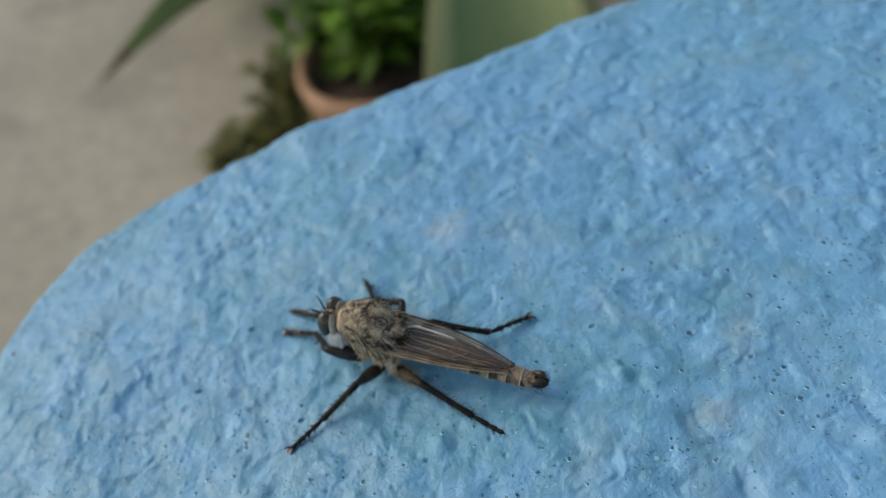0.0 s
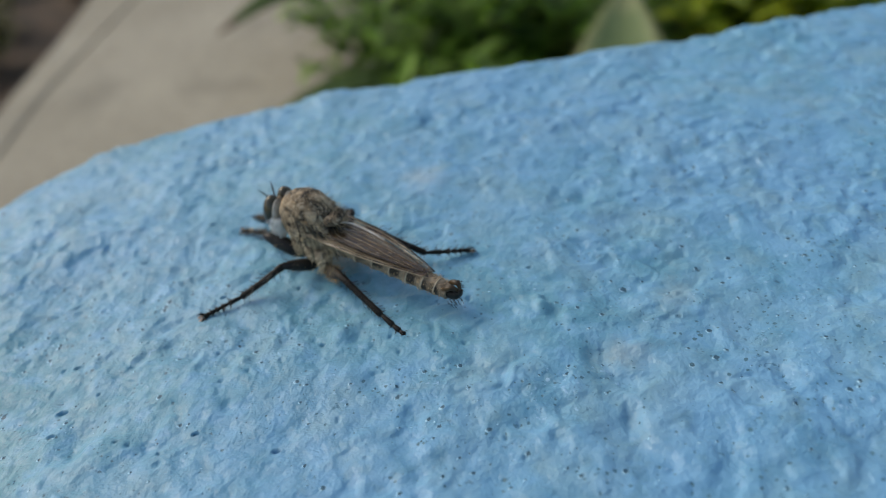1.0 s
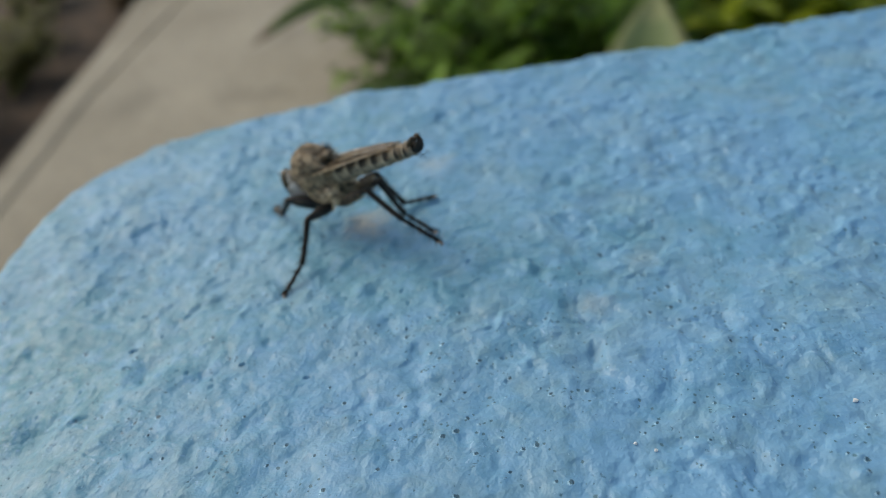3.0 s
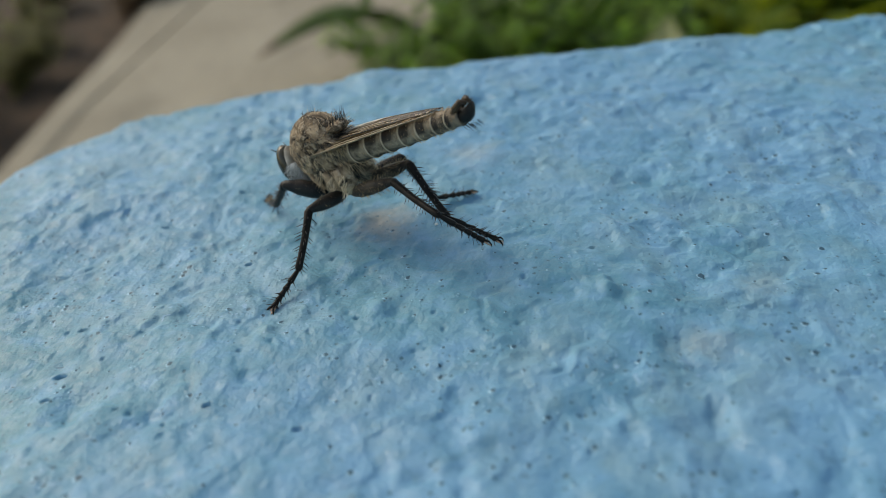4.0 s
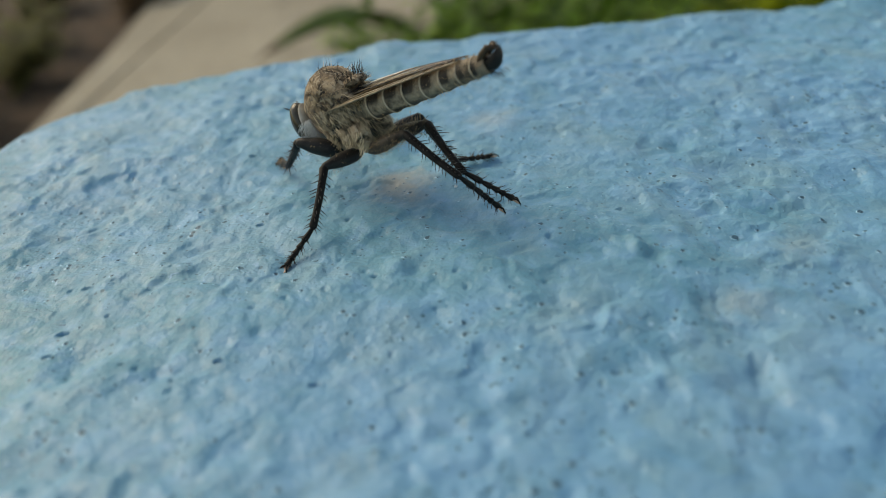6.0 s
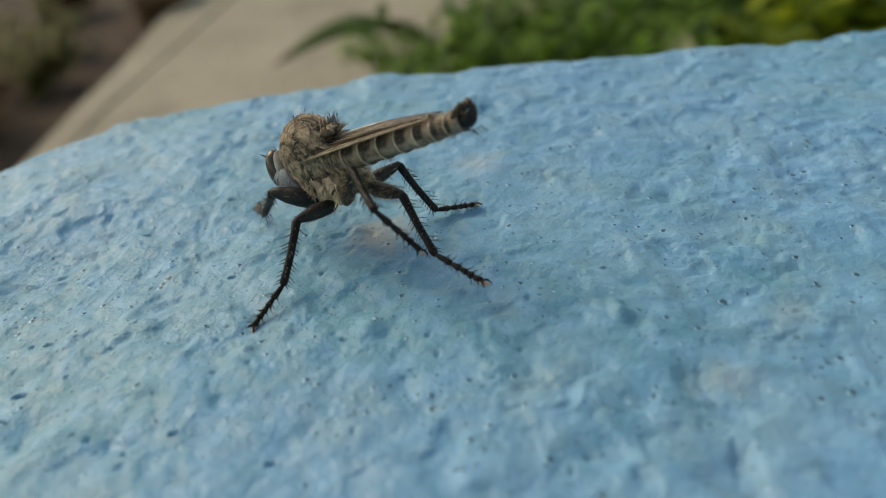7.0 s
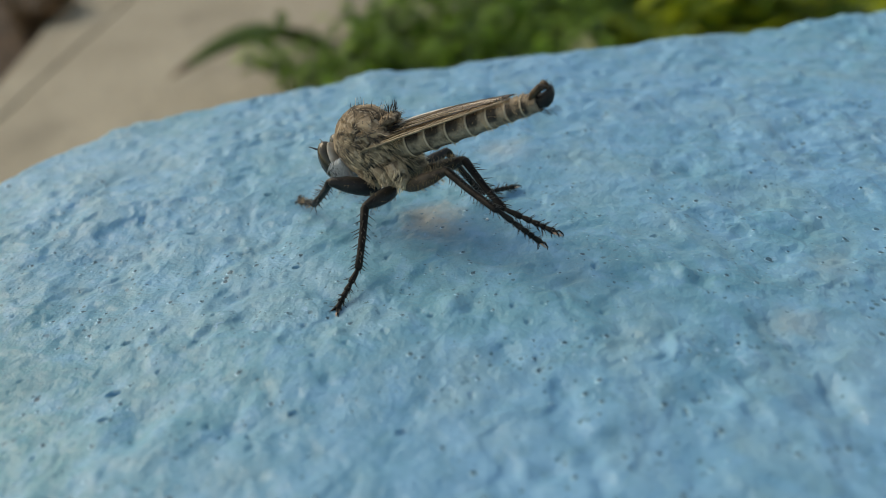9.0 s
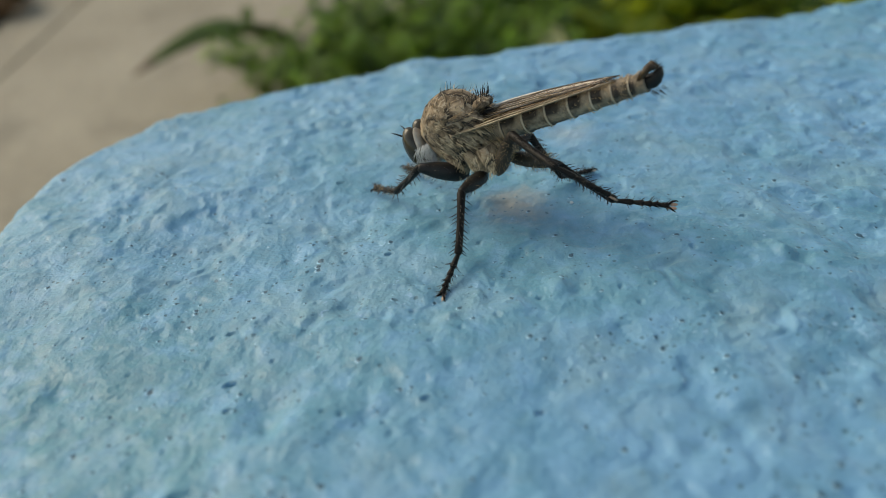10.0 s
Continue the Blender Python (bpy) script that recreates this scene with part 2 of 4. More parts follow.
BEARD = simple_material("white_hair", (0.82, 0.80, 0.76), (0.94, 0.93, 0.90), 900, 0.7)
PALE_HAIR = simple_material("pale_golden_hair", (0.50, 0.375, 0.225), (0.92, 0.75, 0.51), 900, 0.5)
CLASPER = simple_material("brown_black_cuticle", (0.010, 0.007, 0.004), (0.075, 0.046, 0.020), 700, 0.32, 0.00004, 0.3)
HAIR = simple_material("golden_hair", (0.29, 0.19, 0.095), (0.66, 0.475, 0.26), 900, 0.6)
BRISTLE = simple_material("black_bristle", (0.007, 0.006, 0.005), (0.028, 0.022, 0.016), 900, 0.4)
PAD = simple_material("tarsal_pad", (0.36, 0.21, 0.13), (0.60, 0.42, 0.31), 900, 0.6)
VEIN = simple_material("wing_vein", (0.15, 0.105, 0.058), (0.42, 0.32, 0.20), 600, 0.3)
GLINT_VEIN = simple_material("wing_edge_glint", (0.46, 0.42, 0.35), (0.74, 0.70, 0.62), 600, 0.25)
WING = wing_material()


# ---- mesh helpers ----
def part(name, bm, materials, parent=None, label="", smooth=True):
    me = bpy.data.meshes.new(name)
    bm.normal_update()
    bm.to_mesh(me)
    bm.free()
    for mat in materials if isinstance(materials, (list, tuple)) else [materials]:
        me.materials.append(mat)
    if smooth:
        me.polygons.foreach_set("use_smooth", [True] * len(me.polygons))
    ob = new(name, me)
    if parent:
        ob.parent = parent
    return tagged(ob, label)


def rings(bm, sections, n=20, caps=True, slots=None):
    """A skin through closed rings. A section: centre, half axis a, half axis b, half axis against b."""
    loops = []
    for c, a, up, down in sections:
        row = []
        for i in range(n):
            w = 2 * math.pi * i / n
            s = math.sin(w)
            row.append(bm.verts.new(Vector(c) + Vector(a) * math.cos(w) + (Vector(up) * s if s >= 0 else Vector(down) * s)))
        loops.append(row)
    for k, (p, q) in enumerate(zip(loops, loops[1:])):
        for i in range(n):
            f = bm.faces.new((p[i], p[(i + 1) % n], q[(i + 1) % n], q[i]))
            if slots:
                f.material_index = slots[k]
    if caps:
        bm.faces.new(loops[0][::-1])
        bm.faces.new(loops[-1])
    return loops


def body_rings(bm, rows, n=20, slots=None):
    """Rows in millimetres along x: x, centre height, half width, height above, depth below."""
    rings(bm, [(Vector((x, 0, z)) * MM, Vector((0, ry, 0)) * MM, Vector((0, 0, u)) * MM, Vector((0, 0, d)) * MM) for x, z, ry, u, d in rows], n, True, slots)


def tube(bm, points, radii, n=8, slot=0):
    points = [Vector(p) for p in points]
    first = len(bm.faces)
    secs = []
    side = None
    for i, p in enumerate(points):
        d = (points[min(i + 1, len(points) - 1)] - points[max(i - 1, 0)]).normalized()
        if side is None:
            side = d.orthogonal().normalized()
        side = (side - d * side.dot(d)).normalized()
        up = d.cross(side)
        r = radii[i] if isinstance(radii, (list, tuple)) else radii
        secs.append((p, side * r, up * r, up * r))
    rings(bm, secs, n)
    bm.faces.ensure_lookup_table()
    for f in bm.faces[first:]:
        f.material_index = slot


def hair(bm, base, way, length, r, bend=0.25, slot=0, n=3):
    base, way = Vector(base), Vector(way).normalized()
    sag = Vector((random.uniform(-1, 1), random.uniform(-1, 1), random.uniform(-1, 0.4))) * bend
    mid = base + way * length * 0.55
    tip = base + (way + sag).normalized() * length
    side = way.orthogonal().normalized()
    other = way.cross(side)
    a = [bm.verts.new(base + (side * math.cos(2 * math.pi * i / n) + other * math.sin(2 * math.pi * i / n)) * r) for i in range(n)]
    b = [bm.verts.new(mid + (side * math.cos(2 * math.pi * i / n) + other * math.sin(2 * math.pi * i / n)) * r * 0.7) for i in range(n)]
    t = bm.verts.new(tip)
    for i in range(n):
        j = (i + 1) % n
        for f in (bm.faces.new((a[i], a[j], b[j], b[i])), bm.faces.new((b[i], b[j], t))):
            f.material_index = slot


def ball(bm, centre, radii, u=20, v=14, slot=0):
    first = len(bm.faces)
    m = Matrix.Translation(Vector(centre)) @ Matrix.Diagonal((*radii, 1))
    bmesh.ops.create_uvsphere(bm, u_segments=u, v_segments=v, radius=1, matrix=m)
    bm.faces.ensure_lookup_table()
    for f in bm.faces[first:]:
        f.material_index = slot


# ---- the wall: a sheet of rough painted plaster wrapped over a rounded corner ----
WALL_TURN = radians(14.0)
U, V = Vector((math.cos(WALL_TURN), math.sin(WALL_TURN), 0)), Vector((-math.sin(WALL_TURN), math.cos(WALL_TURN), 0))
FLAT_U, FLAT_V, CORNER, LIP = -43.0, 53.1, 39.1, 3.7  # millimetres: edge of the flat top, the size of its corner, the rounding of the arris
SQUARE = 3.07  # how square the corner is in plan: 2 is a circle
GROUND = -0.65


def value_noise(x, y, seed):
    ix, iy = np.floor(x).astype(np.int64), np.floor(y).astype(np.int64)
    fx, fy = x - ix, y - iy
    fx, fy = fx * fx * fx * (fx * (fx * 6 - 15) + 10), fy * fy * fy * (fy * (fy * 6 - 15) + 10)

    def rnd(a, b):
        h = (a * 374761393 + b * 668265263 + seed * 974711) & 0xFFFFFFFF
        h = ((h ^ (h >> 13)) * 1274126177) & 0xFFFFFFFF
        return ((h ^ (h >> 16)) & 0xFFFF) / 32767.5 - 1

    top = rnd(ix, iy) * (1 - fx) + rnd(ix + 1, iy) * fx
    low = rnd(ix, iy + 1) * (1 - fx) + rnd(ix + 1, iy + 1) * fx
    return top * (1 - fy) + low * fy


def relief(u, v):
    """Height of the plaster in millimetres over the smooth wall."""
    wu, wv = u + 0.9 * value_noise(u / 2.6, v / 2.6, 91) + 0.15 * value_noise(u / 0.8, v / 0.8, 93), v + 0.9 * value_noise(u / 2.6, v / 2.6, 92) + 0.15 * value_noise(u / 0.8, v / 0.8, 94)
    rough = np.clip(0.8 + 0.45 * value_noise(u / 13, v / 13, 7) + 0.45 * value_noise(u / 5, v / 5, 8), 0.2, 1.7)
    # the top is a little crowned
    h = 0.35 - 0.42 * (1 - np.cos(math.pi * np.clip((u - 2) / 36, -1, 1)))
    h += 0.40 * value_noise(u / 17, v / 17, 1) + 0.30 * value_noise(wu / 6.5, wv / 6.5, 2)
    # trowelled lumps with soft tops and narrower hollows between them
    lumps = value_noise(wu / 3.1, wv / 3.1, 3)
    h += 0.20 * np.tanh(lumps * 1.8 + 0.4) * rough
    small = value_noise(wu / 1.5, wv / 1.5, 4)
    h += (0.135 * np.tanh(small * 2.0 + 0.5) + 0.012 * value_noise(wu / 0.7, wv / 0.7, 5)) * rough
    # an even stipple of sand under the paint
    h += 0.075 * value_noise(wu / 0.95 + 0.4 * wv, wv / 0.95 - 0.4 * wu, 36) * np.clip(rough, 0.6, 1.2)
    return h


def axis(lo, hi, step, far_lo, far_hi):
    low, high = [lo], [hi]
    s = step
    while low[-1] > far_lo:
        s *= 1.25
        low.append(low[-1] - s)
    s = step
    while high[-1] < far_hi:
        s *= 1.25
        high.append(high[-1] + s)
    return np.array(low[:0:-1] + list(np.arange(lo, hi, step)) + high)


def build_wall():
    us, vs = axis(-58, 78, 0.135, -160, 2400), axis(-44, 62, 0.135, -260, 180)
    gu, gv = np.meshgrid(us, vs, indexing="ij")
    h = relief(gu, gv)
    rng = np.random.default_rng(4)

    warp = np.clip(1 + 0.8 * value_noise(gu / 0.42, gv / 0.42, 63) + 0.6 * value_noise(gu / 0.95, gv / 0.95, 64), 0.25, 3)
    ragged = np.clip(0.75 + 0.55 * value_noise(gu / 0.55, gv / 0.55, 61) + 0.5 * value_noise(gu / 1.1, gv / 1.1, 62), 0.1, 2)

    soft_warp = np.clip(1 + 0.5 * value_noise(gu / 1.7, gv / 1.7, 65), 0.4, 2)
    soft_ragged = 0.9 + 0.25 * value_noise(gu / 2.1, gv / 2.1, 66)

    def dab(cu, cv, r, amount, stretch=1.0, steep=1.0):
        i0, i1 = np.searchsorted(us, (cu - 3 * r, cu + 3 * r))
        j0, j1 = np.searchsorted(vs, (cv - 3 * r, cv + 3 * r))
        bend, share = (warp, ragged) if r < 0.4 else (soft_warp, soft_ragged)
        d2 = ((gu[i0:i1, j0:j1] - cu) ** 2 + ((gv[i0:i1, j0:j1] - cv) * stretch) ** 2) / (r * r) * bend[i0:i1, j0:j1]
        h[i0:i1, j0:j1] += amount * np.exp(-d2 ** steep) * share[i0:i1, j0:j1]

    for _ in range(330):
        dab(rng.uniform(-58, 82), rng.uniform(-46, 64), rng.uniform(0.4, 0.9), rng.uniform(0.06, 0.22), rng.uniform(0.6, 1.6), 1.2)
    for _ in range(300):
        dab(rng.uniform(-58, 82), rng.uniform(-46, 64), rng.uniform(0.5, 1.5), -rng.uniform(0.08, 0.30), rng.uniform(0.6, 1.6), 1.1)
    # small pits broken out of the paint
    for _ in range(260):
        dab(rng.uniform(-58, 82), rng.uniform(-46, 64), rng.uniform(0.12, 0.18), -rng.uniform(0.10, 0.24), rng.uniform(0.5, 1.4), 1.5)
    for x, y in PITS:
        dab(x * U.x + y * U.y, x * V.x + y * V.y, rng.uniform(0.12, 0.18), -0.28, rng.uniform(0.8, 1.6), 1.6)
    # lumps and hollows that stand out: place in the yard's axes, radius, height
    for x, y, r, a in LUMPS:
        dab(x * U.x + y * U.y, x * V.x + y * V.y, r, a, 1.0, 1.2)
    # burst blisters: a hole with a thin raised lip round most of it
    for x, y, r in CRATERS:
        cu, cv = x * U.x + y * U.y, x * V.x + y * V.y
        d = np.sqrt(((gu - cu) / r) ** 2 + ((gv - cv) * 1.7 / r) ** 2)
        h += 0.13 * np.exp(-((d - 1.15) / 0.30) ** 2) - 0.42 * np.exp(-d ** 4)
    # signed distance from the edge of the flat top, and the way outwards
    qu, qv = FLAT_U + CORNER - gu, gv - (FLAT_V - CORNER)
    corner = (qu > 0) & (qv > 0)
    cu, cv = np.maximum(qu, 1e-6), np.maximum(qv, 1e-6)
    size = (cu ** SQUARE + cv ** SQUARE) ** (1 / SQUARE)
    # where a point beyond the edge meets it, how far beyond it lies, and the way outwards there
    back = np.where(corner, np.maximum(1 - CORNER / size, 0), 0)
    s = np.where(corner, back * np.hypot(cu, cv), np.maximum(np.maximum(qu, qv) - CORNER, 0))
    nu_, nv_ = (cu / size) ** (SQUARE - 1), (cv / size) ** (SQUARE - 1)
    norm = np.hypot(nu_, nv_)
    ou = np.where(corner, -nu_ / norm, np.where(qu > qv, -1.0, 0.0))
    ov = np.where(corner, nv_ / norm, np.where(qu > qv, 0.0, 1.0))
    eu = np.where(corner, gu + back * cu, gu - ou * s)
    ev = np.where(corner, gv - back * cv, gv - ov * s)
    th = np.minimum(s / LIP, math.pi / 2)
    out = LIP * np.sin(th)
    down = -LIP * (1 - np.cos(th)) - np.maximum(s - LIP * math.pi / 2, 0)
    pu = eu + ou * (out + h * np.sin(th))
    pv = ev + ov * (out + h * np.sin(th))
    pz = down + h * np.cos(th) - 0.1
    x, y = pu * U.x + pv * V.x, pu * U.y + pv * V.y
    co = np.stack([x, y, pz], -1).reshape(-1, 3) * MM
    nu, nv = len(us), len(vs)
    k = np.arange(nu * nv).reshape(nu, nv)
    quads = np.stack([k[:-1, :-1], k[1:, :-1], k[1:, 1:], k[:-1, 1:]], -1).reshape(-1, 4)
    me = bpy.data.meshes.new("wall_cap")
    me.vertices.add(len(co))
    me.vertices.foreach_set("co", co.ravel())
    me.loops.add(quads.size)
    me.loops.foreach_set("vertex_index", quads.ravel())
    me.polygons.add(len(quads))
    me.polygons.foreach_set("loop_start", np.arange(0, quads.size, 4))
    me.polygons.foreach_set("use_smooth", np.ones(len(quads), bool))
    me.update()
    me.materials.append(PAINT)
    return me


LUMPS = [(0.3, 3.4, 1.0, 0.60), (1.9, 3.0, 0.9, -0.50), (2.2, 4.6, 0.6, -0.25), (-7.3, -5.0, 0.7, -0.25), (-18.4, -8.2, 1.7, -0.40), (-26.5, -16.2, 1.8, -0.80), (-25.3, 22.6, 1.4, -0.50),
         (-31.0, 17.3, 0.9, -0.40), (-36.6, 16.2, 0.8, -0.40), (4.3, -2.4, 1.2, -0.40), (7.9, -5.8, 1.1, -0.50), (23.3, -6.3, 2.2, -0.55), (22.2, 1.4, 1.3, -0.40), (23.9, 20.1, 1.3, -0.40),
         (33.2, -3.1, 1.5, -0.45), (17.2, 7.5, 0.6, 0.50), (17.6, 6.4, 0.6, 0.45), (18.5, 5.5, 0.7, -0.35), (30.6, 12.6, 0.7, 0.35), (16.0, -2.0, 2.2, 0.35), (14.0, -1.6, 0.9, -0.35)]
PITS = [(-24.8, -0.3), (-23.4, 0.0), (-21.7, 0.9), (-22.0, -2.0), (-15.3, -8.7), (-14.2, -8.9), (-13.2, -9.7), (-11.4, -9.5), (-6.8, -1.1), (-10.3, 1.2), (-17.2, -5.8), (-18.0, -0.3), (-18.8, -7.0), (-19.7, -3.3),
        (8.2, 7.5), (4.8, 2.7), (4.1, -1.3), (4.9, -1.1), (6.4, -2.7), (10.4, 3.0), (10.0, -0.6), (11.2, 2.3), (-1.1, 2.1), (-4.3, 4.1), (11.1, 7.6), (9.0, 0.9), (-2.0, -0.1)]
CRATERS = [(-22.2, -5.2, 0.50), (-21.7, -7.8, 0.36), (-23.5, -0.1, 0.34), (-8.9, -7.8, 0.36), (-1.9, -9.2, 0.34), (-23.9, 15.0, 0.40), (-18.4, 21.2, 0.38), (16.2, 12.3, 0.32), (28.9, 5.9, 0.26), (-12.7, 8.9, 0.36)]
wall = tagged(new("wall_1", build_wall()), "low wall with rough light blue painted plaster and a rounded corner", "wall", kind="structure")

bm = bmesh.new()
c0, c1 = (FLAT_U - LIP) * MM + 0.0015, 2.42
v0, v1 = -0.27, (FLAT_V + LIP) * MM - 0.0015
rad, pts = (CORNER + LIP) * MM, []
for i in range(13):
    w = math.pi / 2 * i / 12
    pts.append((c0 + rad - rad * math.sin(w) ** (2 / SQUARE), v1 - rad + rad * math.cos(w) ** (2 / SQUARE)))
pts += [(c0, v0), (c1, v0), (c1, v1)]
ring = [[bm.verts.new(U * a + V * b + Vector((0, 0, z))) for a, b in pts] for z in (GROUND - 0.05, -0.03)]
for i in range(len(pts)):
    j = (i + 1) % len(pts)
    bm.faces.new((ring[0][i], ring[0][j], ring[1][j], ring[1][i]))
bm.faces.new(ring[1])
bmesh.ops.recalc_face_normals(bm, faces=bm.faces)
tagged(part("wall_base", bm, PAINT, wall, smooth=False))

def crumb(x, y, size, seed):
    """A loose chip of white plaster lying on the wall at a place in millimetres."""
    rnd = random.Random(seed)
    top = max((v.co.z for v in wall.data.vertices if abs(v.co.x - x * MM) < 0.0002 and abs(v.co.y - y * MM) < 0.0002), default=0.0)
    bm = bmesh.new()
    bmesh.ops.create_icosphere(bm, subdivisions=2, radius=1)
    for vert in bm.verts:
        k = 1 + 0.35 * noise.noise(vert.co * 1.3 + Vector((seed, 0, 0)))
        vert.co = Vector((vert.co.x * size[0] * k, vert.co.y * size[1] * k, vert.co.z * size[2] * k)) * MM * 0.5
    ob = part("plaster_crumb", bm, CRUMB, None, smooth=False)
    ob.matrix_world = Matrix.Translation((x * MM, y * MM, top + size[2] * 0.35 * MM)) @ Euler((0, 0, rnd.uniform(-0.5, 0.5))).to_matrix().to_4x4()
    return tagged(ob, "loose white chip of plaster lying on the blue wall", "plaster chip", "plaster chips on the wall")


for k, (x, y, size) in enumerate([(27.4, -15.8, (0.32, 0.26, 0.2)), (28.9, -16.4, (0.3, 0.26, 0.2)), (44.3, -10.9, (0.45, 0.35, 0.28)), (52.9, -8.5, (0.4, 0.33, 0.26)), (50.4, -14.9, (1.4, 0.4, 0.25)), (2.6, 15.3, (0.3, 0.25, 0.2))]):
    crumb(x, y, size, k)

# ---- the yard ----
bm = bmesh.new()
bmesh.ops.create_grid(bm, x_segments=60, y_segments=60, size=30, matrix=Matrix.Translation((0, 0, GROUND - 0.06)))
for vert in bm.verts:
    vert.co.z += 0.02 * noise.noise(vert.co * 0.7)
tagged(part("ground", bm, SOIL), "dark bare garden soil with litter", "soil", kind="structure")

# the edge of the garden bed, and the joint between its kerb and the yard slab
KERB = [(-1.00, -3.0), (-1.08, 0.0), (-1.20, 0.9), (-1.29, 1.31), (-1.375, 1.60), (-1.45, 1.95), (-1.515, 2.20), (-1.60, 2.49), (-1.98, 4.0)]
INNER = [-0.95, -1.03, -1.14, -1.215, -1.285, -1.335, -1.365, -1.40, -1.58]


def slab(name, outline, label, category):
    """A cast slab with a small chamfer all round its top."""
    bm = bmesh.new()
    cx, cy = sum(x for x, _ in outline) / len(outline), sum(y for _, y in outline) / len(outline)
    rows = [[bm.verts.new((x + (0.006 if x < cx else -0.006) * k, y + (0.006 if y < cy else -0.006) * k, z)) for x, y in outline] for z, k in ((GROUND - 0.09, 0), (GROUND - 0.006, 0), (GROUND, 1))]
    n = len(outline)
    for p, q in zip(rows, rows[1:]):
        for i in range(n):
            bm.faces.new((p[i], p[(i + 1) % n], q[(i + 1) % n], q[i]))
    bm.faces.new(rows[2])
    bmesh.ops.recalc_face_normals(bm, faces=bm.faces)
    tagged(part(name, bm, CONCRETE, smooth=False), label, category, kind="structure")


slab("kerb", KERB + [(x, y) for x, (_, y) in zip(INNER[::-1], KERB[::-1])], "narrow concrete kerb along the garden bed", "kerb")
JOINT = (0.004, 0.004, 0.005, 0.006, 0.009, 0.011, 0.012, 0.013, 0.015)
slab("pavement", [(x + g, y) for x, g, (_, y) in zip(INNER, JOINT, KERB)] + [(5.0, 4.0), (5.0, -3.0)], "worn beige concrete yard slab", "pavement")


def blade(bm, base, way, length, width, droop=0.3, slot=0, fold=0.2, segs=4):
    """One pointed leaf with a folded midrib."""
    base, way = Vector(base), Vector(way).normalized()
    side = way.cross(Vector((0, 0, 1)))
    side = side.normalized() if side.length > 0.05 else Vector((1, 0, 0))
    rows = []
    p, d = base, way
    for i in range(segs + 1):
        s = i / segs
        w = width * 0.5 * (math.sin(math.pi * min(1, 0.12 + 0.88 * s) ** 0.85) if i < segs else 0.02)
        up = side.cross(d).normalized()
        rows.append([bm.verts.new(p - side * w + up * w * fold), bm.verts.new(p), bm.verts.new(p + side * w + up * w * fold)])
        p = p + d * length / segs
        d = (d - Vector((0, 0, 1)) * droop / segs).normalized()
    for a, b in zip(rows, rows[1:]):
        for i in (0, 1):
            bm.faces.new((a[i], a[i + 1], b[i + 1], b[i])).material_index = slot


def shrub(name, centre, spread, height, leaves, size, mat, label, seed, category="shrub", group=""):
    """A bush of twigs with many small pointed leaves, standing on its centre."""
    rnd = random.Random(seed)
    centre = Vector(centre)
    holder = tagged(new(name), label, category, group)
    holder.location = centre
    stems, crown = bmesh.new(), bmesh.new()
    twigs = max(8, leaves // 28)
    for _ in range(twigs):
        ang, rad = rnd.uniform(0, 2 * math.pi), math.sqrt(rnd.random())
        tip = Vector((math.cos(ang) * spread[0] * rad, math.sin(ang) * spread[1] * rad, height * rnd.uniform(0.45, 1.0) * (1 - 0.35 * rad * rad)))
        root = Vector((tip.x * 0.25, tip.y * 0.25, 0))
        mid = root.lerp(tip, 0.5) + Vector((rnd.uniform(-1, 1), rnd.uniform(-1, 1), 0)) * 0.02
        tube(stems, [root, mid, tip], [0.0035, 0.0025, 0.001], 5)
        for _ in range(leaves // twigs):
            s = rnd.uniform(0.15, 1.05)
            at = (root.lerp(mid, s * 2) if s < 0.5 else mid.lerp(tip, s * 2 - 1)) + Vector((rnd.gauss(0, 1), rnd.gauss(0, 1), rnd.gauss(0, 1))) * 0.012
            w = rnd.uniform(0, 2 * math.pi)
            way = Vector((math.cos(w), math.sin(w), rnd.uniform(-0.2, 0.9)))
            blade(crown, at, way, size * rnd.uniform(0.7, 1.4), size * rnd.uniform(0.35, 0.55), rnd.uniform(0.2, 0.9), 0, 0.25, 3)
    tagged(part("stem", stems, STEM, holder), kind="stuff")
    tagged(part("foliage", crown, mat, holder, "", False), kind="stuff")
    return holder


def pot(centre, radius, height):
    holder = tagged(new("flower_pot"), "round terracotta flower pot with a thick rim and dark soil", "plant pot")
    holder.location = centre
    bm = bmesh.new()
    prof = [(0.62, 0), (0.66, 0.02), (0.90, 0.80), (0.92, 0.80), (1.0, 0.82), (1.02, 0.97), (1.0, 1.0), (0.92, 1.0), (0.90, 0.97), (0.86, 0.86)]
    loops = [[bm.verts.new((radius * r * math.cos(2 * math.pi * i / 48), radius * r * math.sin(2 * math.pi * i / 48), height * z)) for i in range(48)] for r, z in prof]
    for p, q in zip(loops, loops[1:]):
        for i in range(48):
            bm.faces.new((p[i], p[(i + 1) % 48], q[(i + 1) % 48], q[i]))
    bm.faces.new(loops[0][::-1])
    part("pot_body", bm, TERRACOTTA, holder)
    bm = bmesh.new()
    bmesh.ops.create_circle(bm, cap_ends=True, segments=40, radius=radius * 0.87, matrix=Matrix.Translation((0, 0, height * 0.88)))
    part("potting_soil", bm, SOIL, holder, "dark potting soil")
    return holder


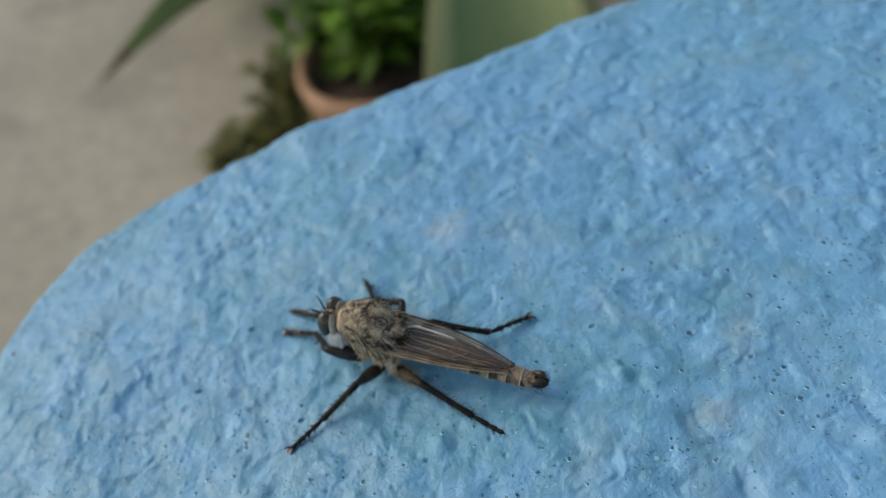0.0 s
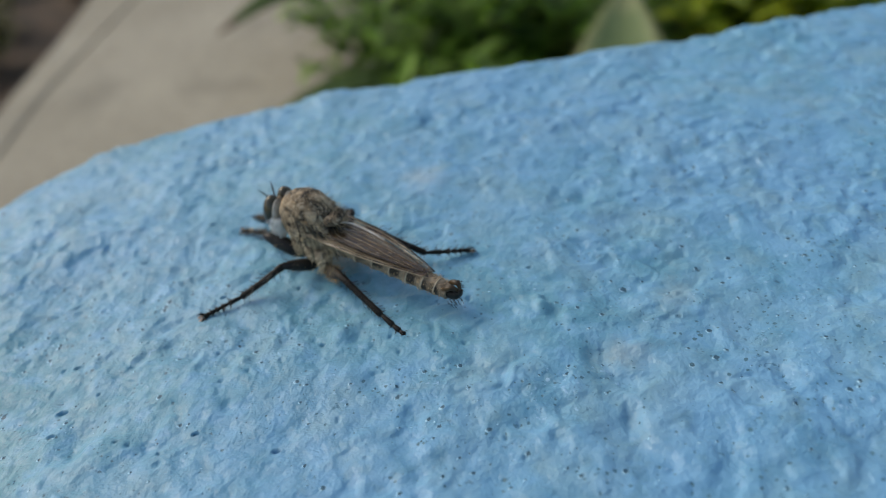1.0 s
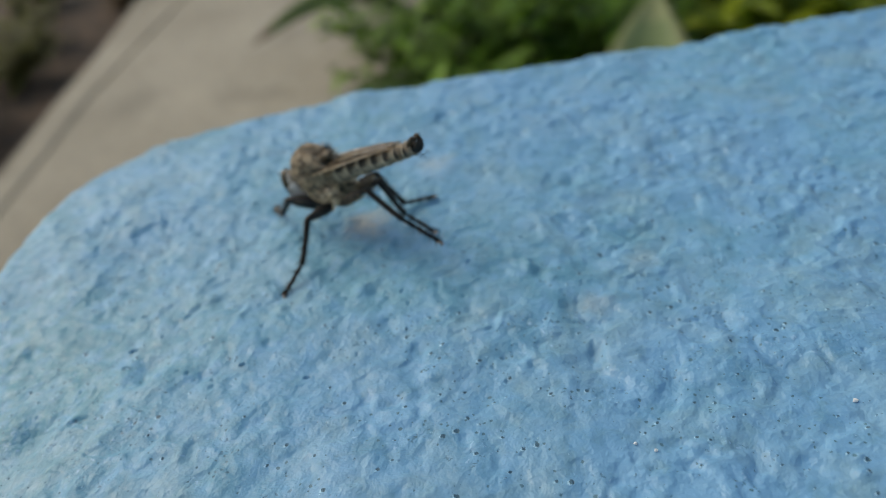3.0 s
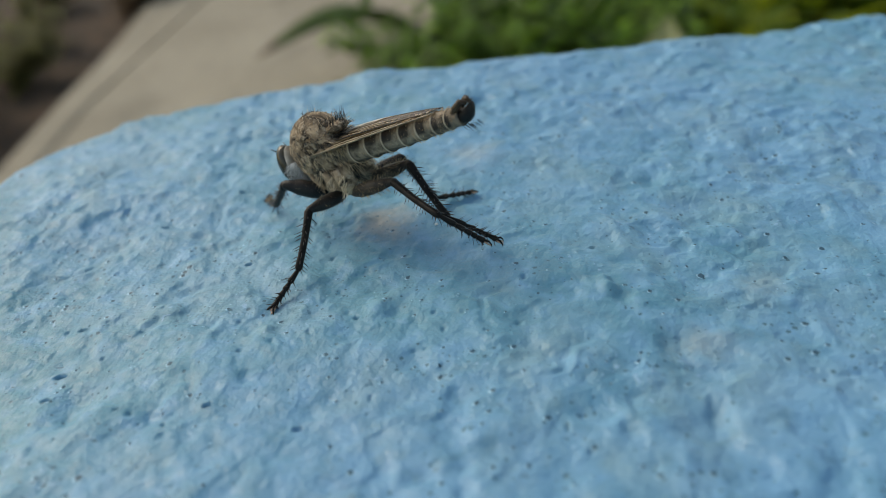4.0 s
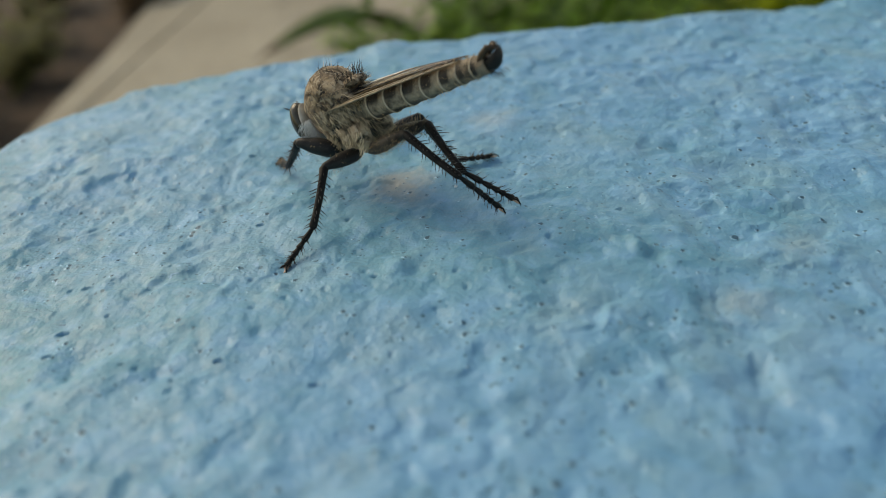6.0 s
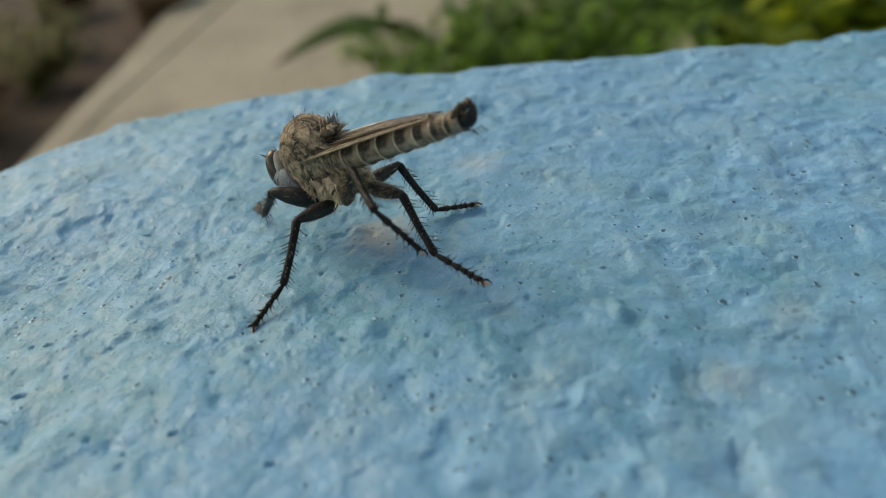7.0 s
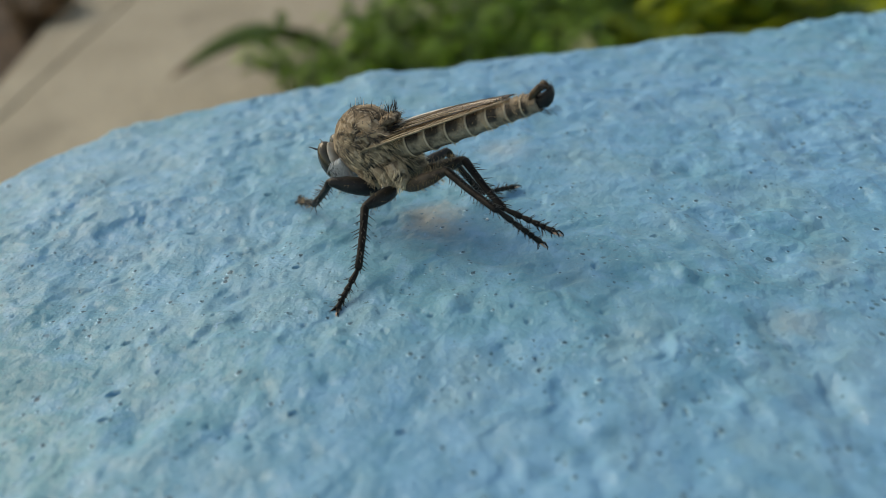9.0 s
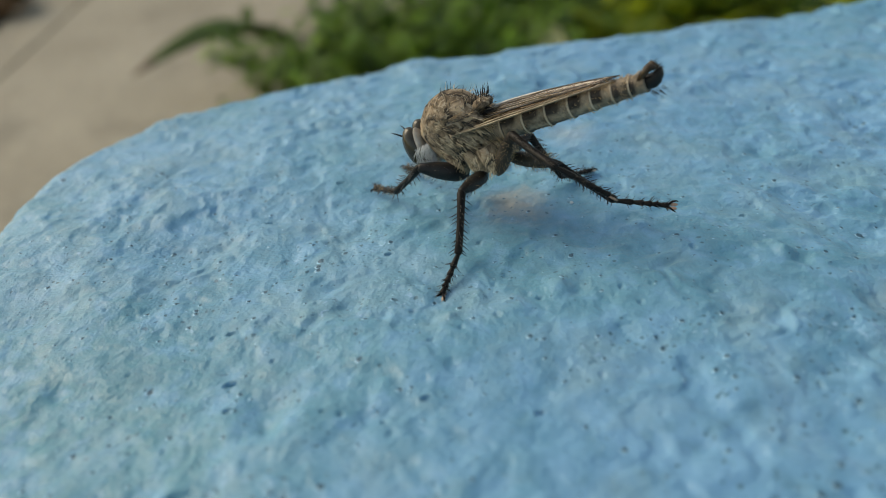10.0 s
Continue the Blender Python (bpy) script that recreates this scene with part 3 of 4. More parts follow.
def agave(centre, leaves, skins, label):
    """Leaves: the way to the tip in metres, the height of the arch, the width."""
    holder = tagged(new("agave"), label, "succulent plant")
    holder.location = centre
    for tip, arch, width in leaves:
        bm = bmesh.new()
        tip = Vector(tip)
        side = Vector((0, 0, 1)).cross(tip).normalized()
        rows = []
        for i in range(17):
            s = i / 16
            p = tip * s + Vector((0, 0, arch * math.sin(math.pi * s ** 0.8)))
            d = tip / 16 + Vector((0, 0, arch * (math.sin(math.pi * min(1, s + 0.06) ** 0.8) - math.sin(math.pi * s ** 0.8))))
            up = d.cross(side).normalized()
            up = up if up.z > 0 else -up
            w = max(width / 2 * (min(1, 0.25 + 2 * s) * (1 - s) * (0.85 + 0.5 * s)), 0.0012)
            cup, th = w * 0.5, 0.010 * (1 - s) + 0.001
            rows.append([bm.verts.new(q) for q in (p - side * w + up * cup, p - side * w * 0.72 + up * cup * 0.5, p, p + side * w * 0.72 + up * cup * 0.5, p + side * w + up * cup,
                                                   p + side * w * 0.6 - up * th * 0.5, p - up * th, p - side * w * 0.6 - up * th * 0.5)])
        for k, (r0, r1) in enumerate(zip(rows, rows[1:])):
            for i in range(8):
                f = bm.faces.new((r0[i], r0[(i + 1) % 8], r1[(i + 1) % 8], r1[i]))
                f.material_index = 2 if k >= 14 else 1 if i in (0, 3) else 0
        bmesh.ops.recalc_face_normals(bm, faces=bm.faces)
        part("leaf", bm, skins, holder)
    return holder


POT = Vector((-0.086, 0.752, GROUND))
pot(POT, 0.105, 0.215)
shrub("potted_plant", POT + Vector((-0.005, 0.035, 0.185)), (0.085, 0.07), 0.15, 520, 0.044, SHRUB, "bushy small-leaved green plant growing in a terracotta pot", 3, "potted plant")
agave((0.03, 0.36, GROUND), [((0.05, 0.52, 0.39), 0.10, 0.27), ((0.34, 0.24, 0.12), 0.10, 0.18), ((0.36, 0.02, 0.10), 0.10, 0.16), ((-0.16, 0.12, 0.02), 0.06, 0.12)], [AGAVE, AGAVE_EDGE, AGAVE_EDGE],
      "pale variegated agave with broad arching leaves")
agave((-0.16, 1.32, GROUND), [((-0.34, -0.40, 0.165), 0.09, 0.15), ((0.06, 0.16, 0.10), 0.05, 0.05), ((0.12, 0.08, 0.10), 0.05, 0.05), ((-0.04, 0.14, 0.10), 0.04, 0.05)], [DARK_AGAVE, DARK_AGAVE, DRY],
      "dark green agave with long narrow brown-tipped leaves")
agave((-0.46, 1.90, GROUND), [((-0.27, -0.43, 0.15), 0.09, 0.17), ((0.2, 0.15, 0.10), 0.03, 0.08), ((0.1, 0.25, 0.10), 0.03, 0.08), ((0.22, -0.1, 0.1), 0.03, 0.08)], [DARK_AGAVE, DARK_AGAVE, DRY],
      "dark green agave with pointed leaves among the shrubs")
shrub("garden_shrub", (-0.085, 1.42, GROUND), (0.43, 0.34), 0.34, 5200, 0.046, SHRUB, "dense green leafy shrub beside the pots", 5, "shrub", "shrubs behind the pots")
shrub("garden_shrub", (0.44, 1.36, GROUND), (0.30, 0.30), 0.36, 1300, 0.085, BROAD, "broad-leaved shrub with green and yellowing leaves", 6, "shrub", "shrubs behind the pots")
shrub("garden_shrub", (0.88, 1.42, GROUND), (0.34, 0.30), 0.36, 1300, 0.080, BROAD, "broad-leaved shrub with green and yellowing leaves", 7, "shrub", "shrubs behind the pots")
shrub("garden_shrub", (0.40, 2.1, GROUND), (0.95, 0.40), 0.5, 3600, 0.07, SHRUB, "dark green hedge shrub behind the pots", 8, "shrub", "shrubs behind the pots")
shrub("weed_clump", (-0.255, 0.93, GROUND), (0.05, 0.07), 0.14, 420, 0.030, OLIVE, "olive and brown weeds beside the pot", 9, "weeds")
shrub("weed_clump", (-0.325, 0.88, GROUND), (0.085, 0.045), 0.06, 420, 0.026, OLIVE, "low olive weeds growing from the concrete", 10, "weeds")
for x, y, s in ((-1.6, 1.5, 11), (-1.9, 2.2, 12), (-1.75, 2.6, 13), (-2.3, 1.6, 14), (-1.55, 1.1, 15), (-1.75, 1.85, 16), (-2.1, 2.7, 17), (-2.5, 2.3, 18), (-1.9, 1.3, 19), (-1.7, 3.1, 20)):
    shrub("bed_plant", (x, y, GROUND - 0.05), (0.22, 0.22), 0.2, 300, 0.05, DRY if s % 2 else OLIVE, "sparse plant in the dark garden bed", s, "bed plant", "plants in the garden bed")


# ---- the robber fly ----
FM = 0.967 * MM  # the unit in which its body is drawn
HIPS = {"front": (3.5, 1.2, -3.9), "middle": (1.6, 1.4, -4.2), "hind": (0.2, 1.4, -4.2)}
BONES = {"front": (4.0, 5.0, 4.4), "middle": (4.0, 5.0, 4.2), "hind": (4.5, 5.7, 4.9)}


def thorax_point(rnd):
    """A place on the thorax and the way out of it, in millimetres."""
    rows = THORAX_ROWS
    k = rnd.randrange(1, len(rows) - 1)
    s = rnd.random()
    x, z, ry, u, d = (rows[k][i] * (1 - s) + rows[min(k + 1, len(rows) - 1)][i] * s for i in range(5))
    w = rnd.uniform(0, 2 * math.pi)
    hgt = u if math.sin(w) > 0 else d
    return Vector((x, ry * math.cos(w), z + hgt * math.sin(w))), Vector((rnd.uniform(-0.7, 0.1), math.cos(w) / ry * 2, math.sin(w) / hgt * 2)).normalized()


THORAX_ROWS = [(6.2, 0.1, 0.7, 0.8, 0.8), (5.8, 0.1, 1.35, 1.6, 1.5), (5.1, 0, 1.85, 2.45, 2.5), (4.1, 0, 2.1, 3.0, 3.2), (3.0, 0, 2.2, 3.2, 3.6), (1.8, 0, 2.05, 2.95, 3.7), (0.8, 0, 1.7, 2.1, 3.3), (0.1, -0.2, 1.3, 1.2, 2.2), (-0.3, -0.3, 0.8, 0.6, 1.2)]


def leg(fly, pair, side):
    lf, lt, ls = (b * MM for b in BONES[pair])
    thick = {"front": 0.78, "middle": 0.62, "hind": 0.62}[pair] * MM
    rnd = random.Random(pair + str(side))
    bm = bmesh.new()
    tube(bm, [(lf * s, 0, 0) for s in (-0.06, 0.05, 0.18, 0.42, 0.68, 0.88, 1.0, 1.04)], [thick * r for r in (0.35, 0.72, 0.95, 1.0, 0.88, 0.62, 0.5, 0.3)], 12)
    for _ in range(70):
        w, s = rnd.uniform(0, 2 * math.pi), rnd.uniform(0.05, 0.97)
        o = Vector((0, math.cos(w), math.sin(w)))
        hair(bm, Vector((lf * s, 0, 0)) + o * thick * 0.85, o + Vector((0.9, 0, 0)), rnd.uniform(0.2, 0.5) * MM, 0.022 * MM, 0.2, 1)
    for _ in range(220 if pair == "hind" else 24):
        w, s = rnd.uniform(0, 2 * math.pi), rnd.uniform(0.05, 0.9)
        o = Vector((0, math.cos(w), math.sin(w)))
        hair(bm, Vector((lf * s, 0, 0)) + o * thick * 0.85, o + Vector((0.5, 0, 0)), rnd.uniform(0.3, 0.65) * MM, 0.016 * MM, 0.3, 2)
    femur = part("femur", bm, [HIND_FEMUR if pair == "hind" else FEMUR, BRISTLE, HAIR], fly)
    bm = bmesh.new()
    r = 0.32 * MM
    tube(bm, [(lt * s, 0, -0.10 * MM * math.sin(math.pi * s)) for s in (-0.03, 0.03, 0.2, 0.5, 0.8, 0.97, 1.02)], [r * q for q in (0.6, 1.15, 1.0, 0.92, 0.9, 1.0, 0.6)], 10)
    for k in range(15):
        s = 0.12 + 0.86 * k / 14
        for w in (0.6, 2.3, 4.0, 5.4):
            a = w + rnd.uniform(-0.4, 0.4)
            o = Vector((0, math.cos(a), math.sin(a)))
            if rnd.random() < 0.75:
                hair(bm, Vector((lt * s, 0, 0)) + o * r * 0.8, o + Vector((0.75, 0, 0)), rnd.uniform(0.45, 0.9) * MM, 0.048 * MM, 0.12, 1)
    tibia = part("tibia", bm, [TIBIA, BRISTLE], fly)
    bm = bmesh.new()
    x = 0.0
    for k, share in enumerate((0.36, 0.19, 0.15, 0.12, 0.18)):
        e = x + ls * 0.90 * share
        q = 0.23 * MM
        tube(bm, [(x - 0.02 * MM, 0, 0), (x + (e - x) * 0.25, 0, 0), (x + (e - x) * 0.85, 0, 0), (e + 0.01 * MM, 0, 0)], [q * 0.62, q * 0.85, q * 1.15, q * 0.8], 8)
        for _ in range(7):
            a = rnd.uniform(0, 2 * math.pi)
            o = Vector((0, math.cos(a), math.sin(a)))
            hair(bm, Vector((x + (e - x) * rnd.uniform(0.5, 0.95), 0, 0)) + o * q * 0.8, o + Vector((0.7, 0, 0)), rnd.uniform(0.4, 0.75) * MM, 0.038 * MM, 0.12, 1)
        x = e
    for s in (-1, 1):
        tube(bm, [(x - 0.04 * MM, 0.08 * s * MM, 0.03 * MM), (x + 0.22 * MM, 0.32 * s * MM, 0.14 * MM), (x + 0.52 * MM, 0.46 * s * MM, 0.0), (x + 0.64 * MM, 0.46 * s * MM, -0.18 * MM)], [0.09 * MM, 0.085 * MM, 0.055 * MM, 0.012 * MM], 6)
    if pair == "front":
        for _ in range(110):
            a = rnd.uniform(0, 2 * math.pi)
            o = Vector((0, math.cos(a), math.sin(a)))
            hair(bm, Vector((rnd.uniform(0, 0.95) * x, 0, 0)) + o * 0.15 * MM, o + Vector((0.6, 0, 0)), rnd.uniform(0.3, 0.6) * MM, 0.022 * MM, 0.25, rnd.choice((1, 1, 2)))
    tarsus = part("tarsus", bm, [TIBIA, BRISTLE, HAIR], fly)
    for s in (-1, 1):
        bm = bmesh.new()
        ball(bm, (x + 0.28 * MM, 0.17 * s * MM, -0.07 * MM), (0.38 * MM, 0.15 * MM, 0.07 * MM), 10, 6)
        part("foot_pad", bm, PAD, tarsus, "orange-brown foot pad")
    return femur, tibia, tarsus


def wing(fly, side):
    bm = bmesh.new()
    n, m = 32, 22
    length = 15.3

    def at(s, w):
        """s along the wing from base to tip, w from the leading edge inwards, both 0 to 1."""
        wide = (3.25 if side > 0 else 3.9) * (math.sin(math.pi * min(1.0, 0.06 + 0.94 * s) ** 0.72) ** 0.62) * (0.3 + 0.7 * min(1, s / 0.32)) if s < 1 else 0.0
        lead = 2.15 + (0.1 if side > 0 else 0.42) * math.sin(math.pi * s) - (1.75 if side > 0 else 1.55) * s ** 2.4
        k = w * wide / 3.4
        z = -0.15 + 1.3 * s - 0.42 * s ** 3 + 0.75 * k - 0.20 * k * k - 0.4 * s * k + 0.09 * (side > 0) * k + 0.07 * math.sin(w * 22) * min(1, 3 * s) * (wide > 1)
        lift = max(0, 0.62 - 0.30 * abs(lead - w * wide) + 0.25 * s - z)
        z += lift * min(1, max(0, (s - 0.12) / 0.15)) * min(1, max(0, (0.95 - s) / 0.2))
        return Vector((3.9 - length * s, side * (lead - w * wide), z)) * FM

    grid = [[bm.verts.new(at(i / n, j / m)) for j in range(m + 1)] for i in range(n + 1)]
    for i in range(n):
        for j in range(m):
            bm.faces.new((grid[i][j], grid[i + 1][j], grid[i + 1][j + 1], grid[i][j + 1]))
    bmesh.ops.remove_doubles(bm, verts=bm.verts, dist=1e-7)
    ob = part("wing", bm, WING, fly, "folded brownish transparent wing with dark veins")

    def vein(points, r, skin=VEIN):
        bm = bmesh.new()
        tube(bm, [at(*p) + Vector((0, 0, 0.02 * FM)) for p in points], [r * FM * (1.15 - 0.6 * k / len(points)) for k in range(len(points))], 5)
        part("vein", bm, skin, ob)

    vein([(k / 24, 0.0) for k in range(25)], 0.10, VEIN if side > 0 else FEMUR)
    vein([(0.2 + 0.8 * k / 20, 1.0) for k in range(21)], 0.05, FEMUR)
    if side > 0:
        # the rolled inner edge of the upper wing, whitened to paint its highlight streak
        vein([(0.14 + 0.46 * k / 12, 1.0) for k in range(13)], 0.13, GLINT_VEIN)
    for start, end, last, r in ((0.08, 0.07, 0.78, 0.075), (0.17, 0.16, 0.90, 0.07), (0.30, 0.34, 0.92, 0.065), (0.42, 0.55, 0.90, 0.06), (0.58, 0.76, 0.82, 0.055), (0.75, 0.95, 0.66, 0.05)):
        vein([(0.02 + (last - 0.02) * k / 18, start + (end - start) * k / 18 + 0.015 * math.sin(k * 0.9)) for k in range(19)], r)
    for s, a, b in ((0.34, 0.17, 0.32), (0.46, 0.34, 0.46), (0.62, 0.33, 0.48), (0.66, 0.48, 0.66), (0.74, 0.16, 0.34), (0.30, 0.45, 0.62)):
        vein([(s, a), (s + 0.02, (a + b) / 2), (s + 0.05, b)], 0.045)
    return ob


def build_fly():
    fly = tagged(new("robber_fly"), "bristly brown-grey robber fly with banded abdomen on the wall", "fly")
    rnd = random.Random(12)
    bm = bmesh.new()
    body_rings(bm, THORAX_ROWS, 28)
    bmesh.ops.subdivide_edges(bm, edges=bm.edges, cuts=1, use_grid_fill=True, smooth=0.6)
    for vert in bm.verts:
        vert.co += vert.co.normalized() * 0.14 * FM * noise.noise(vert.co * 1400)
    part("thorax", bm, THORAX, fly, "mottled grey-brown hairy thorax")
    for pair in HIPS:
        for side in (1, -1):
            bm = bmesh.new()
            x, y, z = HIPS[pair]
            tube(bm, [Vector((x + 0.5, side * (y - 0.1), z + 2.4)) * FM, Vector((x + 0.25, side * y, z + 1.1)) * FM, Vector((x, side * y, z)) * FM], [0.9 * FM, 0.8 * FM, 0.5 * FM], 12)
            for _ in range(60):
                hair(bm, Vector((x + rnd.uniform(-0.4, 0.6), side * (y + 0.55), z + rnd.uniform(0.2, 2.0))) * FM, Vector((rnd.uniform(-0.6, 0.6), side * 0.8, -0.7)), rnd.uniform(0.4, 0.9) * FM, 0.03 * FM, 0.3, 1)
            part("coxa", bm, [THORAX, PALE_HAIR], fly)
    bm = bmesh.new()
    ball(bm, Vector((0.15, 0, 1.5)) * FM, (0.95 * FM, 1.1 * FM, 0.45 * FM))
    part("scutellum", bm, THORAX, fly)

    bm = bmesh.new()
    for _ in range(5200):
        p, o = thorax_point(rnd)
        lie = Vector((-1.0, rnd.uniform(-0.15, 0.15), -0.55 if p.z < 1 else 0.0))
        dark = noise.noise(p * 1.5) < -0.04 or rnd.random() < 0.12
        clump = noise.noise(p * 2.2 + Vector((7, 3, 1)))
        back = p.z > 1.6 and p.x < 4.2
        if clump < -0.03 or back and rnd.random() < 0.90:
            continue
        o = o + 0.55 * Vector((noise.noise(p * 1.9), noise.noise(p * 1.9 + Vector((3, 0, 0))), noise.noise(p * 1.9 + Vector((0, 5, 0)))))
        hair(bm, p * FM, o * (0.4 if back else 0.75) + lie, rnd.uniform(0.5, 0.9 if back else 1.45) * FM, rnd.uniform(0.015, 0.032) * FM, 0.2, 1 if dark else 2 if p.z > 1.2 else 0)
    # an upright tuft over the wing roots
    for _ in range(150):
        p, o = thorax_point(rnd)
        if p.z > 1.2 and p.x < 3.6:
            hair(bm, p * FM, o + Vector((-0.3, 0, 0.7)), rnd.uniform(0.6, 1.1) * FM, 0.022 * FM, 0.25, rnd.choice((0, 0, 1)))
    for _ in range(70):
        p, o = thorax_point(rnd)
        if p.z > 1.4:
            hair(bm, p * FM, o + Vector((-0.5, 0, 0.5)), rnd.uniform(0.5, 0.9) * FM, 0.026 * FM, 0.2, 1)
    for _ in range(30):
        hair(bm, Vector((rnd.uniform(-0.5, 1.2), rnd.uniform(-1.2, 1.2), rnd.uniform(1.6, 2.1))) * FM, Vector((-0.35, rnd.uniform(-0.3, 0.3), 1)), rnd.uniform(0.7, 1.2) * FM, 0.04 * FM, 0.2, 1)
    tagged(part("thorax_hair", bm, [PALE_HAIR, BRISTLE, HAIR], fly, "golden hairs and black bristles"), kind="stuff")

    # head with two eyes, antennae and a white beard
    bm = bmesh.new()
    body_rings(bm, [(6.0, 0.1, 0.7, 0.7, 0.8), (6.3, 0.1, 1.5, 1.35, 1.4), (6.9, 0.05, 1.55, 1.35, 1.5), (7.5, -0.1, 1.0, 0.95, 1.2), (7.9, -0.25, 0.55, 0.5, 0.7)], 22)
    for vert in bm.verts:
        if vert.co.z > 0.9 * FM and abs(vert.co.y) < 0.6 * FM:
            vert.co.z -= 0.35 * FM
    ball(bm, Vector((7.0, 0, 1.1)) * FM, (0.3 * FM, 0.25 * FM, 0.3 * FM), 10, 8)
    tube(bm, [Vector((7.6, 0, -0.9)) * FM, Vector((8.2, 0, -1.3)) * FM, Vector((8.7, 0, -1.7)) * FM], [0.28 * FM, 0.2 * FM, 0.08 * FM], 8)
    head = part("head", bm, THORAX, fly)
    head.location = Vector((0.35, 0, -0.65)) * FM
    for side in (1, -1):
        bm = bmesh.new()
        ball(bm, (0, 0, 0), (0.98 * FM, 1.00 * FM, 1.82 * FM), 28, 20)
        eye = part("eye", bm, EYE, head, "dark olive-brown compound eye")
        eye.matrix_local = pose(7.05 * FM, side * 1.02 * FM, 0.1 * FM, side * 8, 6, side * 12)
        bm = bmesh.new()
        ball(bm, (0, 0, 0), (0.42 * FM, 0.90 * FM, 1.66 * FM), 24, 16)
        rim = part("eye_rim", bm, RIM, head, "pale dusted rim behind the eye")
        rim.matrix_local = pose(6.34 * FM, side * 0.98 * FM, 0.08 * FM, side * 8, 6, side * 12)
        bm = bmesh.new()
        pts = [Vector((7.75, 0.15 * side, 0.5)), Vector((8.0, 0.25 * side, 0.75)), Vector((8.25, 0.42 * side, 1.0)), Vector((8.7, 0.68 * side, 1.45)), Vector((9.05, 0.85 * side, 1.75))]
        tube(bm, [p * FM for p in pts], [0.09 * FM, 0.10 * FM, 0.09 * FM, 0.07 * FM, 0.02 * FM], 8)
        part("antenna", bm, BLACK, head, "black pointed antenna")
    bm = bmesh.new()
    for _ in range(420):
        a = rnd.uniform(-1.2, 1.2)
        base = Vector((7.35 + 0.45 * math.cos(a) * rnd.random(), 0.85 * math.sin(a), rnd.uniform(-1.5, -0.25)))
        hair(bm, base * FM, Vector((0.7, math.sin(a) * 0.6, rnd.uniform(-1.1, 0.1))), rnd.uniform(0.5, 1.1) * FM, 0.035 * FM, 0.25)
    for _ in range(1500):
        a = rnd.uniform(-1.5, 1.5)
        base = Vector((5.9 + rnd.uniform(-0.7, 0.9), 1.45 * math.sin(a), -1.0 - 0.6 * math.cos(a)))
        hair(bm, base * FM, Vector((0.1, math.sin(a), -0.9)), rnd.uniform(0.35, 0.75) * FM, 0.05 * FM, 0.3)
    for _ in range(1500):
        side = rnd.choice((-1, 1))
        base = Vector((rnd.uniform(5.2, 6.7), side * rnd.uniform(1.2, 1.85), rnd.uniform(-2.4, 0.3)))
        hair(bm, base * FM, Vector((rnd.uniform(-0.2, 0.5), side * 0.7, -0.8)), rnd.uniform(0.4, 0.9) * FM, 0.045 * FM, 0.3)
    for side in (1, -1):
        ball(bm, Vector((6.15, 0.85 * side, -1.2)) * FM, (0.6 * FM, 0.5 * FM, 0.7 * FM), 14, 10)
    tagged(part("beard", bm, BEARD, head, "white face beard"), kind="stuff")

    # abdomen: overlapping plates, each with a pale hind band
    edges = [0.5, -1.3, -3.3, -5.3, -7.2, -9.0, -10.6, -11.9, -13.0]
    for k, (a, b) in enumerate(zip(edges, edges[1:])):
        bm = bmesh.new()
        rows, slots = [], []
        for i in range(9):
            s = (0, 0.08, 0.24, 0.42, 0.60, 0.76, 0.89, 0.95, 1.0)[i]
            x = a + (b - a) * s - (0.04 if i == 8 else 0)
            g = (0.5 - x) / 13.5
            z = -0.75 + 0.75 * g
            bulge = (0.955, 0.94, 0.93, 0.93, 0.94, 0.95, 0.965, 1.03, 1.0)[i]
            ry = (1.34 - 0.22 * g - 0.36 * g * g) * bulge
            rz = (1.40 - 0.35 * g - 0.28 * g * g) * bulge
            rows.append((x, z, ry, rz * 0.9, rz))
            slots.append(1 if i == 7 and k < 7 else 0)
        body_rings(bm, rows, 26, slots[:-1])
        mark = bm.verts.layers.float.new("marking")
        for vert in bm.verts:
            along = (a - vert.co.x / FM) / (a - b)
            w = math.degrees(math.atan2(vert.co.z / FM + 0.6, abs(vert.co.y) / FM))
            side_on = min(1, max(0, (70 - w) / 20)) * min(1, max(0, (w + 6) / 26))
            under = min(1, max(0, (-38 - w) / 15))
            # the front edge is darkened for the shadow of the plate before it
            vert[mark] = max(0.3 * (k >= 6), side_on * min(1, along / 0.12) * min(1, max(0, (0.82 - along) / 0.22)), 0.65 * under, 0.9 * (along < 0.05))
        for _ in range(90):
            s, w = rnd.random(), rnd.uniform(0, 2 * math.pi)
            i = min(7, int(s * 8))
            x, z, ry, up, dn = rows[i]
            o = Vector((-0.9, math.cos(w), math.sin(w)))
            hair(bm, Vector((x, ry * math.cos(w), z + (up if math.sin(w) > 0 else dn) * math.sin(w))) * FM, o, rnd.uniform(0.25, 0.5) * FM, 0.022 * FM, 0.2, 2)
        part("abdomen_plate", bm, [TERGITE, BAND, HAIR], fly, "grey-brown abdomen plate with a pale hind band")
    bm = bmesh.new()
    body_rings(bm, [(-12.8, 0, 0.52, 0.50, 0.54), (-13.2, 0.02, 0.56, 0.46, 0.62), (-13.6, 0.12, 0.54, 0.44, 0.70), (-14.0, 0.32, 0.45, 0.42, 0.64), (-14.3, 0.60, 0.24, 0.28, 0.44)], 20)
    part("tail_bulb", bm, BLACK, fly, "black rounded tail bulb")
    bristles = bmesh.new()
